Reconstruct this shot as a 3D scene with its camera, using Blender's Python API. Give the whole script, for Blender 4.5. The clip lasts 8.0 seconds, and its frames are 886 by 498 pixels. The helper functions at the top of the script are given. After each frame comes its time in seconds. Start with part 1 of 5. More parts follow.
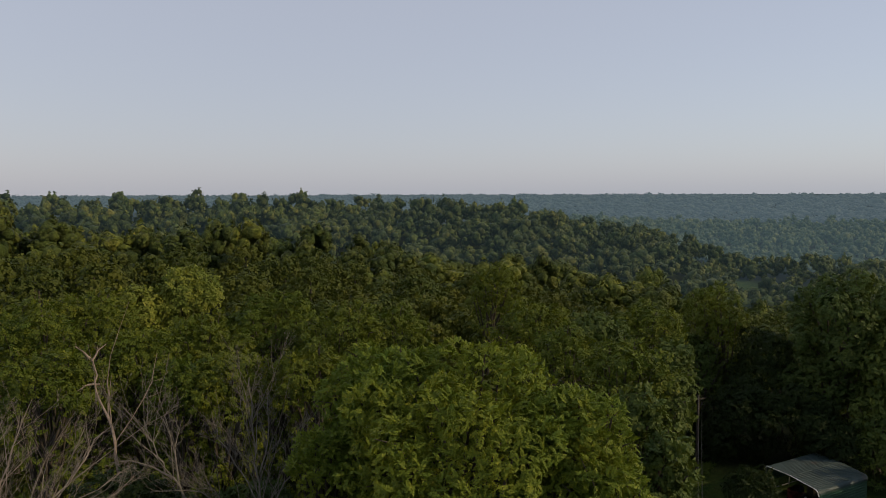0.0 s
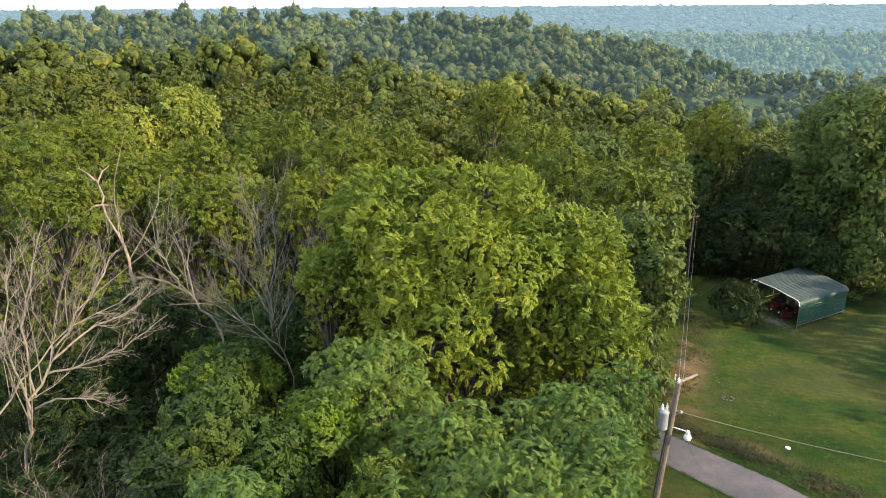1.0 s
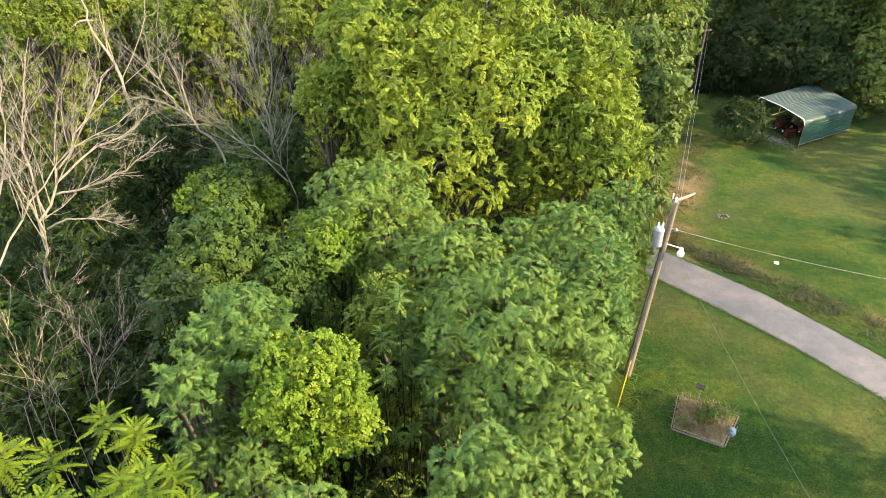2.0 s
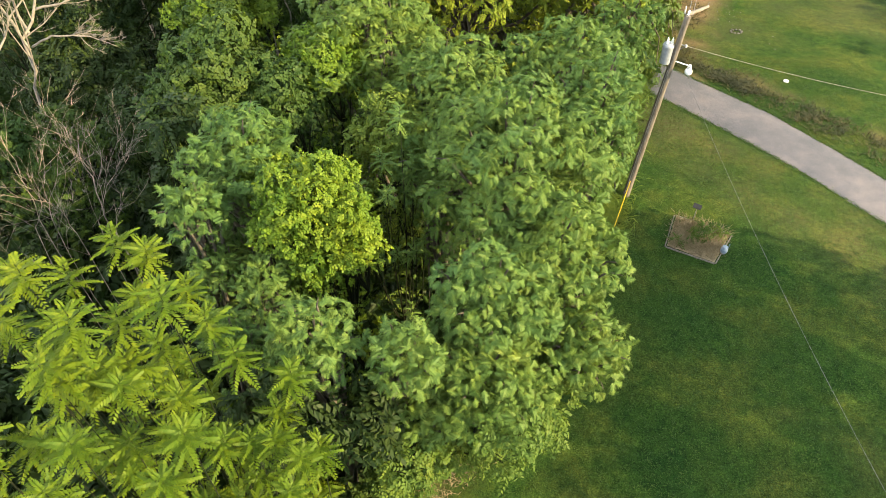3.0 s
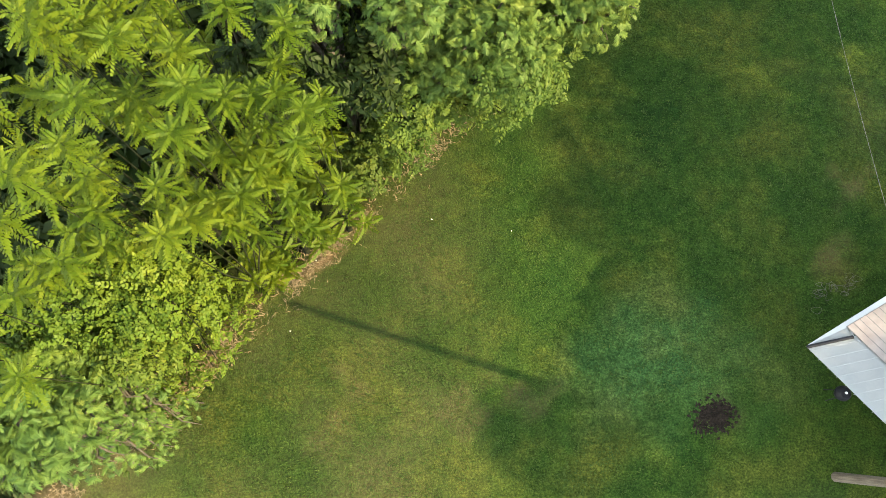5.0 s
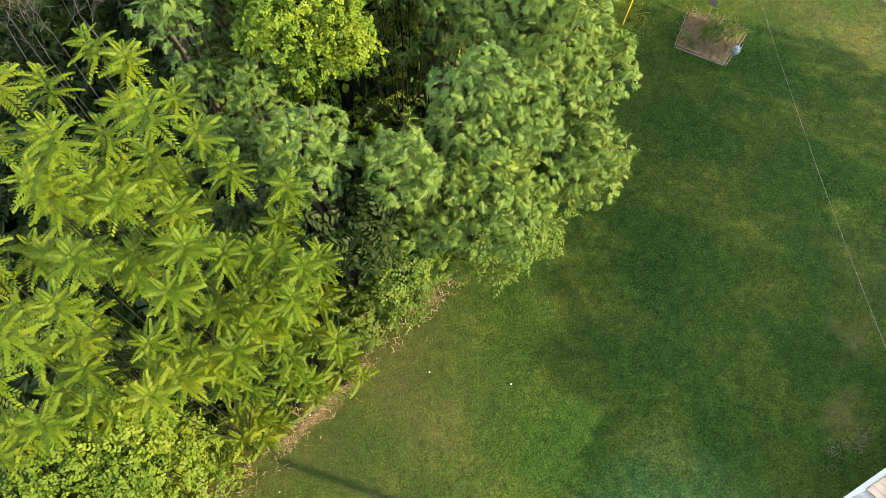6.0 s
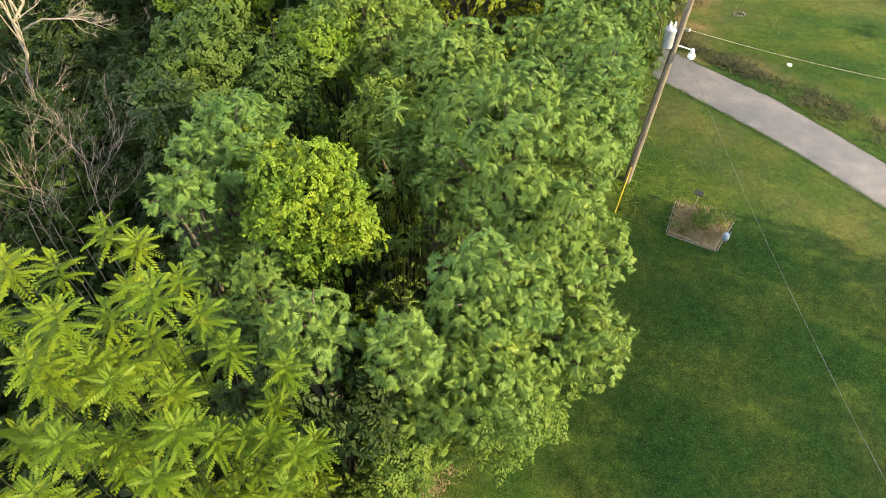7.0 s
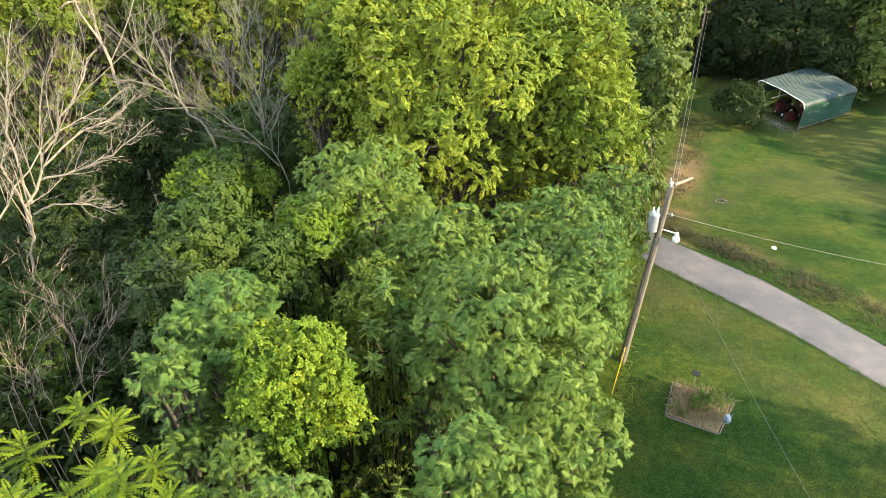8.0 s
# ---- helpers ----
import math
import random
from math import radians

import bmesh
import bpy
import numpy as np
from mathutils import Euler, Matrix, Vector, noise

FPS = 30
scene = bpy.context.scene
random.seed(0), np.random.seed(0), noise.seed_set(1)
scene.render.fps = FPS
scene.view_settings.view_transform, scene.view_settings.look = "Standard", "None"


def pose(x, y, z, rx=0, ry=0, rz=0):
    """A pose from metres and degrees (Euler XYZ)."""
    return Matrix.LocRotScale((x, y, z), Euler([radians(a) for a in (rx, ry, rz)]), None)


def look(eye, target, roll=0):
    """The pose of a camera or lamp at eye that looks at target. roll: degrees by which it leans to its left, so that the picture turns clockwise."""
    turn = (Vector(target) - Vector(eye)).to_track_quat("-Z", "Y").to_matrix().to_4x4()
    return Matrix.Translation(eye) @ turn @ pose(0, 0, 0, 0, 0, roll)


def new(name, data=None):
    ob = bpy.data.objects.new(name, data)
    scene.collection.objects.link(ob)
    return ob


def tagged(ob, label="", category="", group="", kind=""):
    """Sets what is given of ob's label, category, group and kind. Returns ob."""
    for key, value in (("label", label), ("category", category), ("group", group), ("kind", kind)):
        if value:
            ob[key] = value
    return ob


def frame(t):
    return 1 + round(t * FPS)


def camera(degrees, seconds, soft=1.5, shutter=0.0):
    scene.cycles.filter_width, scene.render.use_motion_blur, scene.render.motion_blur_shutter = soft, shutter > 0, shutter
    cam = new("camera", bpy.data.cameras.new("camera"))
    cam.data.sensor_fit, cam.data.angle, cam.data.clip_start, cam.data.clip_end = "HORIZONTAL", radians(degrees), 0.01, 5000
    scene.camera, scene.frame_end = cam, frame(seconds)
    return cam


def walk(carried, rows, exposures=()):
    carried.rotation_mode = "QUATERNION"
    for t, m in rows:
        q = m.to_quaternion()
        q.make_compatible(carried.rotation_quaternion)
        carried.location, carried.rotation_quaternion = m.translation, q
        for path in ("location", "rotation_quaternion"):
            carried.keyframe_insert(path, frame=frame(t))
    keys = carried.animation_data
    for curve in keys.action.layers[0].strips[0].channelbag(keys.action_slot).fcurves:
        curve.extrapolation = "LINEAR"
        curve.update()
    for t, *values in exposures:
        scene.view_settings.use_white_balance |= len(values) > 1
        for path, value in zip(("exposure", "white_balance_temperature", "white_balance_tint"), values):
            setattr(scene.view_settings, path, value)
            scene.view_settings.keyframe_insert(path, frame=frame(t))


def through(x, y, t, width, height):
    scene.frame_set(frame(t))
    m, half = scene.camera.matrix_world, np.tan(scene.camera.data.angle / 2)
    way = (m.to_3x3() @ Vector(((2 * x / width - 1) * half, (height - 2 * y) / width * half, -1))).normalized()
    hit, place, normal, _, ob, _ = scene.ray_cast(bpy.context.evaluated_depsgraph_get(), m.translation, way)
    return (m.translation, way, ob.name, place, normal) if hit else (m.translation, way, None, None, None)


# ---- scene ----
cam = camera(63.9, 8.0, soft=0.8)
# seconds, eye, turn to the left, tilt below the horizon, lean, in metres and degrees
TURN = (
    (0.0, (0.04, 0.16, 21.43), -0.22, 4.52, -0.2), (0.5, (0.03, 0.06, 21.45), -0.17, 11.71, -0.33), (1.0, (0.02, 0.02, 21.48), -0.1, 18.96, -0.46),
    (1.5, (0.01, 0.0, 21.51), 0.01, 26.23, -0.6), (1.7, (0.0, -0.01, 21.52), 0.04, 29.11, -0.66), (2.2, (0.0, -0.02, 21.53), 0.22, 36.28, -0.84),
    (2.8, (-0.01, -0.02, 21.53), 0.43, 44.86, -1.08), (3.0, (-0.01, -0.02, 21.52), 0.5, 47.75, -1.14), (3.5, (-0.02, -0.03, 21.5), 0.73, 55.0, -1.29),
    (4.0, (-0.02, -0.04, 21.49), 1.12, 62.18, -1.64), (4.5, (-0.03, -0.05, 21.48), 1.81, 69.37, -2.27), (4.7, (-0.03, -0.05, 21.48), 2.2, 72.19, -2.67),
    (4.9, (-0.02, -0.01, 21.47), 2.4, 74.6, -2.85), (5.1, (-0.01, 0.08, 21.46), 2.4, 75.6, -2.8), (5.3, (0.0, 0.19, 21.45), 2.1, 73.9, -2.5),
    (5.5, (0.01, 0.29, 21.44), 1.62, 71.2, -2.05), (5.8, (0.02, 0.37, 21.43), 1.08, 66.9, -1.53), (6.0, (0.02, 0.36, 21.42), 0.97, 63.9, -1.44),
    (6.5, (0.03, 0.32, 21.42), 0.74, 56.47, -1.32), (7.0, (0.03, 0.31, 21.41), 0.48, 49.14, -1.1), (7.5, (0.1, 0.33, 21.38), 0.34, 41.86, -0.97),
    (8.0, (0.28, 0.34, 21.33), 0.1, 34.66, -0.79),
)
walk(cam, [(t, pose(*eye, 90 - tilt, 0, yaw) @ pose(0, 0, 0, 0, 0, lean)) for t, eye, yaw, tilt, lean in TURN],
     exposures=((0.0, -0.6, 6500, 14), (0.5, -0.22, 6450, 14), (0.8, 0.88, 6300, 12), (1.0, 1.5, 6300, 10), (1.2, 2.0, 6400, 8), (1.5, 2.33, 6500, 6), (3.0, 2.16, 6850, 2), (7.0, 2.19, 6850, 2), (8.0, 2.25, 6500, 2)))

# ---- light ----
SUN_AZ, SUN_EL = radians(108), radians(24)  # clockwise from +y, and above the horizon
world = bpy.data.worlds.new("world")
scene.world = world
world.use_nodes = True
sky = world.node_tree.nodes.new("ShaderNodeTexSky")
sky.sky_type, sky.sun_disc = "NISHITA", False
sky.sun_elevation, sky.sun_rotation = SUN_EL, -SUN_AZ
sky.air_density, sky.dust_density, sky.ozone_density = 1.0, 1.5, 1.5
world.node_tree.nodes["Background"].inputs["Strength"].default_value = 0.12
haze = world.node_tree.nodes.new("ShaderNodeMix")  # thin even haze over the clear sky
haze.data_type = "RGBA"
haze.inputs[0].default_value, haze.inputs[7].default_value = 0.5, (8.9, 9.4, 10.5, 1)
world.node_tree.links.new(sky.outputs[0], haze.inputs[6])
world.node_tree.links.new(haze.outputs[2], world.node_tree.nodes["Background"].inputs["Color"])
sun = new("sun", bpy.data.lights.new("sun", "SUN"))
sun.data.energy, sun.data.angle, sun.data.color = 5.0, radians(0.8), (1.0, 0.77, 0.46)
sun.matrix_world = look((0, 0, 60), (-math.sin(SUN_AZ) * math.cos(SUN_EL), -math.cos(SUN_AZ) * math.cos(SUN_EL), 60 - math.sin(SUN_EL)))


# ---- materials ----
def material(name, build, rough=0.7, metal=0.0, bump=0.0, bump_scale=30.0, gloss=0.5):
    """A Principled material; build(nodes, link, coord) returns the colour socket or a plain colour."""
    m = bpy.data.materials.new(name)
    m.use_nodes = True
    tree = m.node_tree
    bsdf = tree.nodes["Principled BSDF"]
    bsdf.inputs["Roughness"].default_value, bsdf.inputs["Metallic"].default_value = rough, metal
    bsdf.inputs["Specular IOR Level"].default_value = gloss
    coord = tree.nodes.new("ShaderNodeNewGeometry").outputs["Position"]
    out = build(tree.nodes, tree.links.new, coord)
    if isinstance(out, tuple):
        bsdf.inputs["Base Color"].default_value = (*out, 1)
    else:
        tree.links.new(out, bsdf.inputs["Base Color"])
    if bump:
        n = tree.nodes.new("ShaderNodeTexNoise")
        n.inputs["Scale"].default_value, n.inputs["Detail"].default_value = bump_scale, 6
        tree.links.new(coord, n.inputs["Vector"])
        b = tree.nodes.new("ShaderNodeBump")
        b.inputs["Strength"].default_value, b.inputs["Distance"].default_value = bump, 0.05
        tree.links.new(n.outputs["Fac"], b.inputs["Height"])
        tree.links.new(b.outputs["Normal"], bsdf.inputs["Normal"])
    return m


def ramp(nodes, link, fac, *stops):
    r = nodes.new("ShaderNodeValToRGB")
    while len(r.color_ramp.elements) < len(stops):
        r.color_ramp.elements.new(0.5)
    for e, (at, c) in zip(r.color_ramp.elements, stops):
        e.position, e.color = at, (*c, 1)
    link(fac, r.inputs["Fac"])
    return r.outputs["Color"]


def noise_fac(nodes, link, coord, scale, detail=5.0, rough=0.55, stretch=None):
    n = nodes.new("ShaderNodeTexNoise")
    n.inputs["Scale"].default_value, n.inputs["Detail"].default_value, n.inputs["Roughness"].default_value = scale, detail, rough
    if stretch:
        mp = nodes.new("ShaderNodeMapping")
        mp.inputs["Scale"].default_value = stretch
        link(coord, mp.inputs["Vector"])
        coord = mp.outputs["Vector"]
    link(coord, n.inputs["Vector"])
    return n.outputs["Fac"]


def mix(nodes, link, fac, a, b, blend="MIX"):
    m = nodes.new("ShaderNodeMix")
    m.data_type, m.blend_type = "RGBA", blend
    for value, socket in ((fac, m.inputs[0]), (a, m.inputs[6]), (b, m.inputs[7])):
        if isinstance(value, (float, int)):
            socket.default_value = value
        elif isinstance(value, tuple):
            socket.default_value = (*value, 1)
        else:
            link(value, socket)
    return m.outputs[2]


def leaf_material(name, dark, light, warm, through=0.22, patch=0.35, rough=0.55, haze_glow=None, fine=0.0, single=0.35):
    """Leaves: colour by leaf, by branch and by tree, with light shining through."""
    m = bpy.data.materials.new(name)
    m.use_nodes = True
    nodes, link = m.node_tree.nodes, m.node_tree.links.new
    geo, info = nodes.new("ShaderNodeNewGeometry"), nodes.new("ShaderNodeObjectInfo")
    tone = geo.outputs["Random Per Island"]
    if not fine:  # leaves of one spray share most of their tone
        spray = nodes.new("ShaderNodeMath")
        spray.operation = "MULTIPLY_ADD"
        link(noise_fac(nodes, link, geo.outputs["Position"], 2.4, 2), spray.inputs[0])
        spray.inputs[1].default_value, spray.inputs[2].default_value = 1.7, -0.38
        shared = nodes.new("ShaderNodeMix")
        shared.inputs[0].default_value = single
        link(spray.outputs[0], shared.inputs[2])
        link(tone, shared.inputs[3])
        tone = shared.outputs[0]
    by_leaf = ramp(nodes, link, tone, (0.0, dark), (0.55, light), (1.0, warm))
    by_branch = ramp(nodes, link, noise_fac(nodes, link, geo.outputs["Position"], patch, 3), (0.35, (0.78, 0.85, 0.86)), (0.65, (1.16, 1.07, 0.92)))
    by_tree = ramp(nodes, link, info.outputs["Random"], (0.0, (0.86, 0.92, 0.95)), (0.5, (1.0, 1.0, 1.0)), (1.0, (1.13, 1.05, 0.9)))
    c = mix(nodes, link, 1.0, mix(nodes, link, 1.0, by_leaf, by_branch, "MULTIPLY"), by_tree, "MULTIPLY")
    bsdf = nodes["Principled BSDF"]
    if fine:  # far canopies: leaf clumps as grain and relief
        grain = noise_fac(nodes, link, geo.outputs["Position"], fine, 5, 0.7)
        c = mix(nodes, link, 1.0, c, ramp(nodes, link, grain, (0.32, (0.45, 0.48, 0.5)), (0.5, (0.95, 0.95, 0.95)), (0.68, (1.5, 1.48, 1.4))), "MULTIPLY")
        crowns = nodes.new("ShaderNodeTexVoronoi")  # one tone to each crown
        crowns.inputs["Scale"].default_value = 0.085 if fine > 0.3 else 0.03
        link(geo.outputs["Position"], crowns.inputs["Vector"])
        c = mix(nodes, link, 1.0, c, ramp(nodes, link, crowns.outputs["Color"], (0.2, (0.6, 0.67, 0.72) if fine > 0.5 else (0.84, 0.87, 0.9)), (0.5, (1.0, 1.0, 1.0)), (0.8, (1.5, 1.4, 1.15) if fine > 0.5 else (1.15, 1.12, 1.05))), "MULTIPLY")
        bump = nodes.new("ShaderNodeBump")
        bump.inputs["Strength"].default_value, bump.inputs["Distance"].default_value = 1.0, 1.2 / fine
        link(grain, bump.inputs["Height"])
        link(bump.outputs["Normal"], bsdf.inputs["Normal"])
    bsdf.inputs["Roughness"].default_value = rough
    if haze_glow:  # bluish haze put in as emission, ridge woods and beyond
        bsdf.inputs["Emission Color"].default_value, bsdf.inputs["Emission Strength"].default_value = (*haze_glow, 1), 1.0
    bsdf.inputs["Specular IOR Level"].default_value = 0.12
    link(c, bsdf.inputs["Base Color"])
    t = nodes.new("ShaderNodeBsdfTranslucent")
    link(mix(nodes, link, 1.0, c, (1.25, 1.2, 0.6), "MULTIPLY"), t.inputs["Color"])
    s = nodes.new("ShaderNodeMixShader")
    s.inputs[0].default_value = through
    link(bsdf.outputs[0], s.inputs[1])
    link(t.outputs[0], s.inputs[2])
    link(s.outputs[0], nodes["Material Output"].inputs["Surface"])
    return m


LEAF = {
    "big": leaf_material("leaf_olive", (0.0571, 0.09, 0.0118), (0.1143, 0.1566, 0.0193), (0.199, 0.2185, 0.0299)),
    "mimosa": leaf_material("leaf_feathery", (0.033, 0.0674, 0.0165), (0.066, 0.1135, 0.025), (0.1366, 0.1758, 0.0395), patch=0.7, through=0.15),
    "vine": leaf_material("leaf_vine", (0.0436, 0.0874, 0.0082), (0.0856, 0.1378, 0.0143), (0.1488, 0.1882, 0.0256), patch=0.8),
    "broad": leaf_material("leaf_broad", (0.0174, 0.0371, 0.0082), (0.0348, 0.062, 0.0125), (0.0626, 0.0901, 0.0163)),
    "locust": leaf_material("leaf_locust", (0.0357, 0.0669, 0.0127), (0.0651, 0.1034, 0.0173), (0.1106, 0.1338, 0.0231)),
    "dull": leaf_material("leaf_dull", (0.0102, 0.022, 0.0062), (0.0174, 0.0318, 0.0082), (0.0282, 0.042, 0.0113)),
    "ailanthus": leaf_material("leaf_pinnate", (0.0385, 0.0755, 0.0046), (0.0708, 0.1075, 0.0068), (0.1228, 0.1523, 0.0119), patch=0.8, through=0.22),
    "pale": leaf_material("leaf_pale", (0.048, 0.0896, 0.0092), (0.08, 0.1216, 0.0143), (0.128, 0.16, 0.0256)),
    "yellow": leaf_material("leaf_yellow", (0.0656, 0.0948, 0.0134), (0.1386, 0.1678, 0.03), (0.2189, 0.2335, 0.0535)),
    "walnut": leaf_material("leaf_walnut", (0.0325, 0.0538, 0.0073), (0.071, 0.0998, 0.0122), (0.137, 0.1459, 0.0207)),
    "lawn": leaf_material("grass_blades", (0.0192, 0.0435, 0.0077), (0.032, 0.0608, 0.0115), (0.0768, 0.1024, 0.032), patch=0.5),
    "weeds": leaf_material("dry_weeds", (0.0244, 0.0272, 0.0098), (0.0463, 0.0435, 0.0174), (0.087, 0.0735, 0.0381), patch=0.6),
    "oak": leaf_material("leaf_oak", (0.033, 0.059, 0.0169), (0.0561, 0.0875, 0.0228), (0.0902, 0.1179, 0.0301)),
    "wood": leaf_material("leaf_wood", (0.0398, 0.0541, 0.0106), (0.0542, 0.0718, 0.0141), (0.072, 0.0862, 0.0183), patch=0.11),
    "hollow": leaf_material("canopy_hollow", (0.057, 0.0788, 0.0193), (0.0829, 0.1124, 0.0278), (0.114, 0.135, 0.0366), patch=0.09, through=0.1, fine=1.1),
    # ridge and farther canopies: aerial haze added as a faint glow
    "hill": leaf_material("canopy_hill", (0.0401, 0.0637, 0.021), (0.0647, 0.0898, 0.0294), (0.1005, 0.1143, 0.0356), patch=0.06, through=0.1, fine=0.8, haze_glow=(0.013, 0.021, 0.024)),
    "distance": leaf_material("canopy_distance", (0.0391, 0.0692, 0.0393), (0.0572, 0.0874, 0.0472), (0.0827, 0.1087, 0.0516), patch=0.03, through=0.1, fine=0.45, haze_glow=(0.054, 0.086, 0.1)),
    "horizon": leaf_material("canopy_horizon", (0.0215, 0.0358, 0.0276), (0.0276, 0.043, 0.0323), (0.0346, 0.0501, 0.0353), patch=0.012, through=0.1, fine=0.18, haze_glow=(0.108, 0.158, 0.185)),
}
STEM = material("green_stem", lambda n, l, c: ramp(n, l, noise_fac(n, l, c, 9, 5), (0.3, (0.0061, 0.0089, 0.0034)), (0.7, (0.0184, 0.0204, 0.0102))), 0.9, gloss=0.08)
BARK = material("bark", lambda n, l, c: ramp(n, l, noise_fac(n, l, c, 9, 6, stretch=(1, 1, 0.25)), (0.3, (0.0204, 0.017, 0.0122)), (0.7, (0.0612, 0.051, 0.0374))), 0.9, bump=0.6, bump_scale=14)
DEAD = material("dead_wood", lambda n, l, c: ramp(n, l, noise_fac(n, l, c, 5, 6), (0.3, (0.0884, 0.0748, 0.0612)), (0.6, (0.17, 0.1462, 0.1224)), (0.8, (0.2448, 0.2176, 0.1836))), 0.85, bump=0.4, bump_scale=20)
DEAD_GREY = material("dead_wood_grey", lambda n, l, c: ramp(n, l, noise_fac(n, l, c, 5, 6), (0.3, (0.069, 0.0653, 0.053)), (0.7, (0.1485, 0.136, 0.114))), 0.9, bump=0.4, bump_scale=20)
BRUSH = material("dead_brush_bark", lambda n, l, c: ramp(n, l, noise_fac(n, l, c, 2, 6), (0.35, (0.0688, 0.0578, 0.048)), (0.6, (0.1951, 0.1502, 0.12)), (0.75, (0.3901, 0.2574, 0.19))), 0.9, bump=0.4, bump_scale=20)
DEAD_RED = material("dead_wood_red", lambda n, l, c: ramp(n, l, noise_fac(n, l, c, 5, 6), (0.3, (0.102, 0.0782, 0.0578)), (0.7, (0.2448, 0.1938, 0.153))), 0.9, bump=0.4, bump_scale=20)


def ground_colour(n, l, c):
    lawn = n.new("ShaderNodeAttribute")
    lawn.attribute_name = "lawn"
    dry = n.new("ShaderNodeAttribute")
    dry.attribute_name = "dry"
    g = ramp(n, l, noise_fac(n, l, c, 0.35, 6, 0.6), (0.3, (0.0098, 0.029, 0.0048)), (0.48, (0.0185, 0.0395, 0.006)), (0.66, (0.039, 0.052, 0.0085)))
    fine = ramp(n, l, noise_fac(n, l, c, 16, 6, 0.75), (0.36, (0.4, 0.45, 0.45)), (0.5, (0.95, 0.95, 0.95)), (0.65, (1.9, 1.75, 1.8)))
    g = mix(n, l, 1.0, g, fine, "MULTIPLY")
    g = mix(n, l, 1.0, g, ramp(n, l, noise_fac(n, l, c, 2.6, 6, 0.7), (0.32, (0.6, 0.65, 0.7)), (0.5, (1.0, 1.0, 1.0)), (0.68, (1.45, 1.32, 1.3))), "MULTIPLY")
    # teal tint of the skylit shade, put into the grass colour
    teal_shade = n.new("ShaderNodeAttribute")
    teal_shade.attribute_name = "teal_shade"
    g = mix(n, l, teal_shade.outputs["Fac"], g, mix(n, l, 1.0, g, (1.6, 1.65, 2.7), "MULTIPLY"))
    straw = ramp(n, l, noise_fac(n, l, c, 11, 6, 0.7), (0.3, (0.07979, 0.04581, 0.02321)), (0.6, (0.1657, 0.1109, 0.06171)), (0.8, (0.2332, 0.1922, 0.1234)))
    g = mix(n, l, dry.outputs["Fac"], g, straw)
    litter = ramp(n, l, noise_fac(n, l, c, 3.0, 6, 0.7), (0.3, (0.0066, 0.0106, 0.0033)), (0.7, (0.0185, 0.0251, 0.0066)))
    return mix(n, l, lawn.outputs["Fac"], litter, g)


GROUND = material("grass_ground", ground_colour, 0.95, bump=0.8, bump_scale=25, gloss=0.08)
haze_veil = GROUND.node_tree.nodes.new("ShaderNodeAttribute")  # haze put in as emission on far ground, stronger with distance
haze_veil.attribute_name = "haze_veil"
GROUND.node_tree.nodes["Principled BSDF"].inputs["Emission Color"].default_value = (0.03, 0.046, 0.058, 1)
GROUND.node_tree.links.new(haze_veil.outputs["Fac"], GROUND.node_tree.nodes["Principled BSDF"].inputs["Emission Strength"])
ASPHALT = material("worn_asphalt", lambda n, l, c: mix(n, l, 1.0, ramp(n, l, noise_fac(n, l, c, 0.3, 7, 0.7), (0.33, (0.0394, 0.0422, 0.053)), (0.5, (0.0653, 0.0619, 0.0734)), (0.66, (0.1088, 0.0952, 0.1006))),
                   ramp(n, l, noise_fac(n, l, c, 60, 3), (0.35, (0.75, 0.75, 0.75)), (0.65, (1.2, 1.2, 1.2))), "MULTIPLY"), 0.9, bump=0.3, bump_scale=120)
POLE_WOOD = material("pole_wood", lambda n, l, c: ramp(n, l, noise_fac(n, l, c, 6, 6, stretch=(4, 4, 0.3)), (0.3, (0.0578, 0.0462, 0.0354)), (0.7, (0.1564, 0.1326, 0.1054))), 0.85, bump=0.4, bump_scale=18)
GALV = material("grey_paint", lambda n, l, c: ramp(n, l, noise_fac(n, l, c, 6), (0.3, (0.1768, 0.1904, 0.2108)), (0.7, (0.272, 0.2822, 0.2924))), 0.5, 0.1)
WHITE = material("white_plastic", lambda n, l, c: ramp(n, l, noise_fac(n, l, c, 8), (0.3, (0.4624, 0.4624, 0.4488)), (0.7, (0.82, 0.82, 0.80))), 0.45)
STEEL = material("steel", lambda n, l, c: ramp(n, l, noise_fac(n, l, c, 12), (0.3, (0.17, 0.17, 0.1768)), (0.7, (0.2856, 0.2856, 0.2856))), 0.45, 0.7)
CABLE = material("pale_cable", lambda n, l, c: ramp(n, l, noise_fac(n, l, c, 9), (0.3, (0.068, 0.0646, 0.0476)), (0.6, (0.2312, 0.2176, 0.1632))), 0.6)
WIRE = material("dark_wire", lambda n, l, c: ramp(n, l, noise_fac(n, l, c, 9), (0.3, (0.06, 0.06, 0.065)), (0.7, (0.16, 0.16, 0.165))), 0.5, 0.5)
YELLOW = material("yellow_plastic", lambda n, l, c: ramp(n, l, noise_fac(n, l, c, 9), (0.3, (0.4216, 0.2856, 0.0136)), (0.7, (0.78, 0.56, 0.04))), 0.45)
SHED_GREEN = material("green_sheet_metal", lambda n, l, c: mix(n, l, 1.0, (0.0318, 0.1, 0.0719), ramp(n, l, noise_fac(n, l, c, 1.5, 6), (0.3, (0.54, 0.84, 0.736)), (0.7, (1.25, 1.15, 1.1))), "MULTIPLY"), 0.45, 0.15)
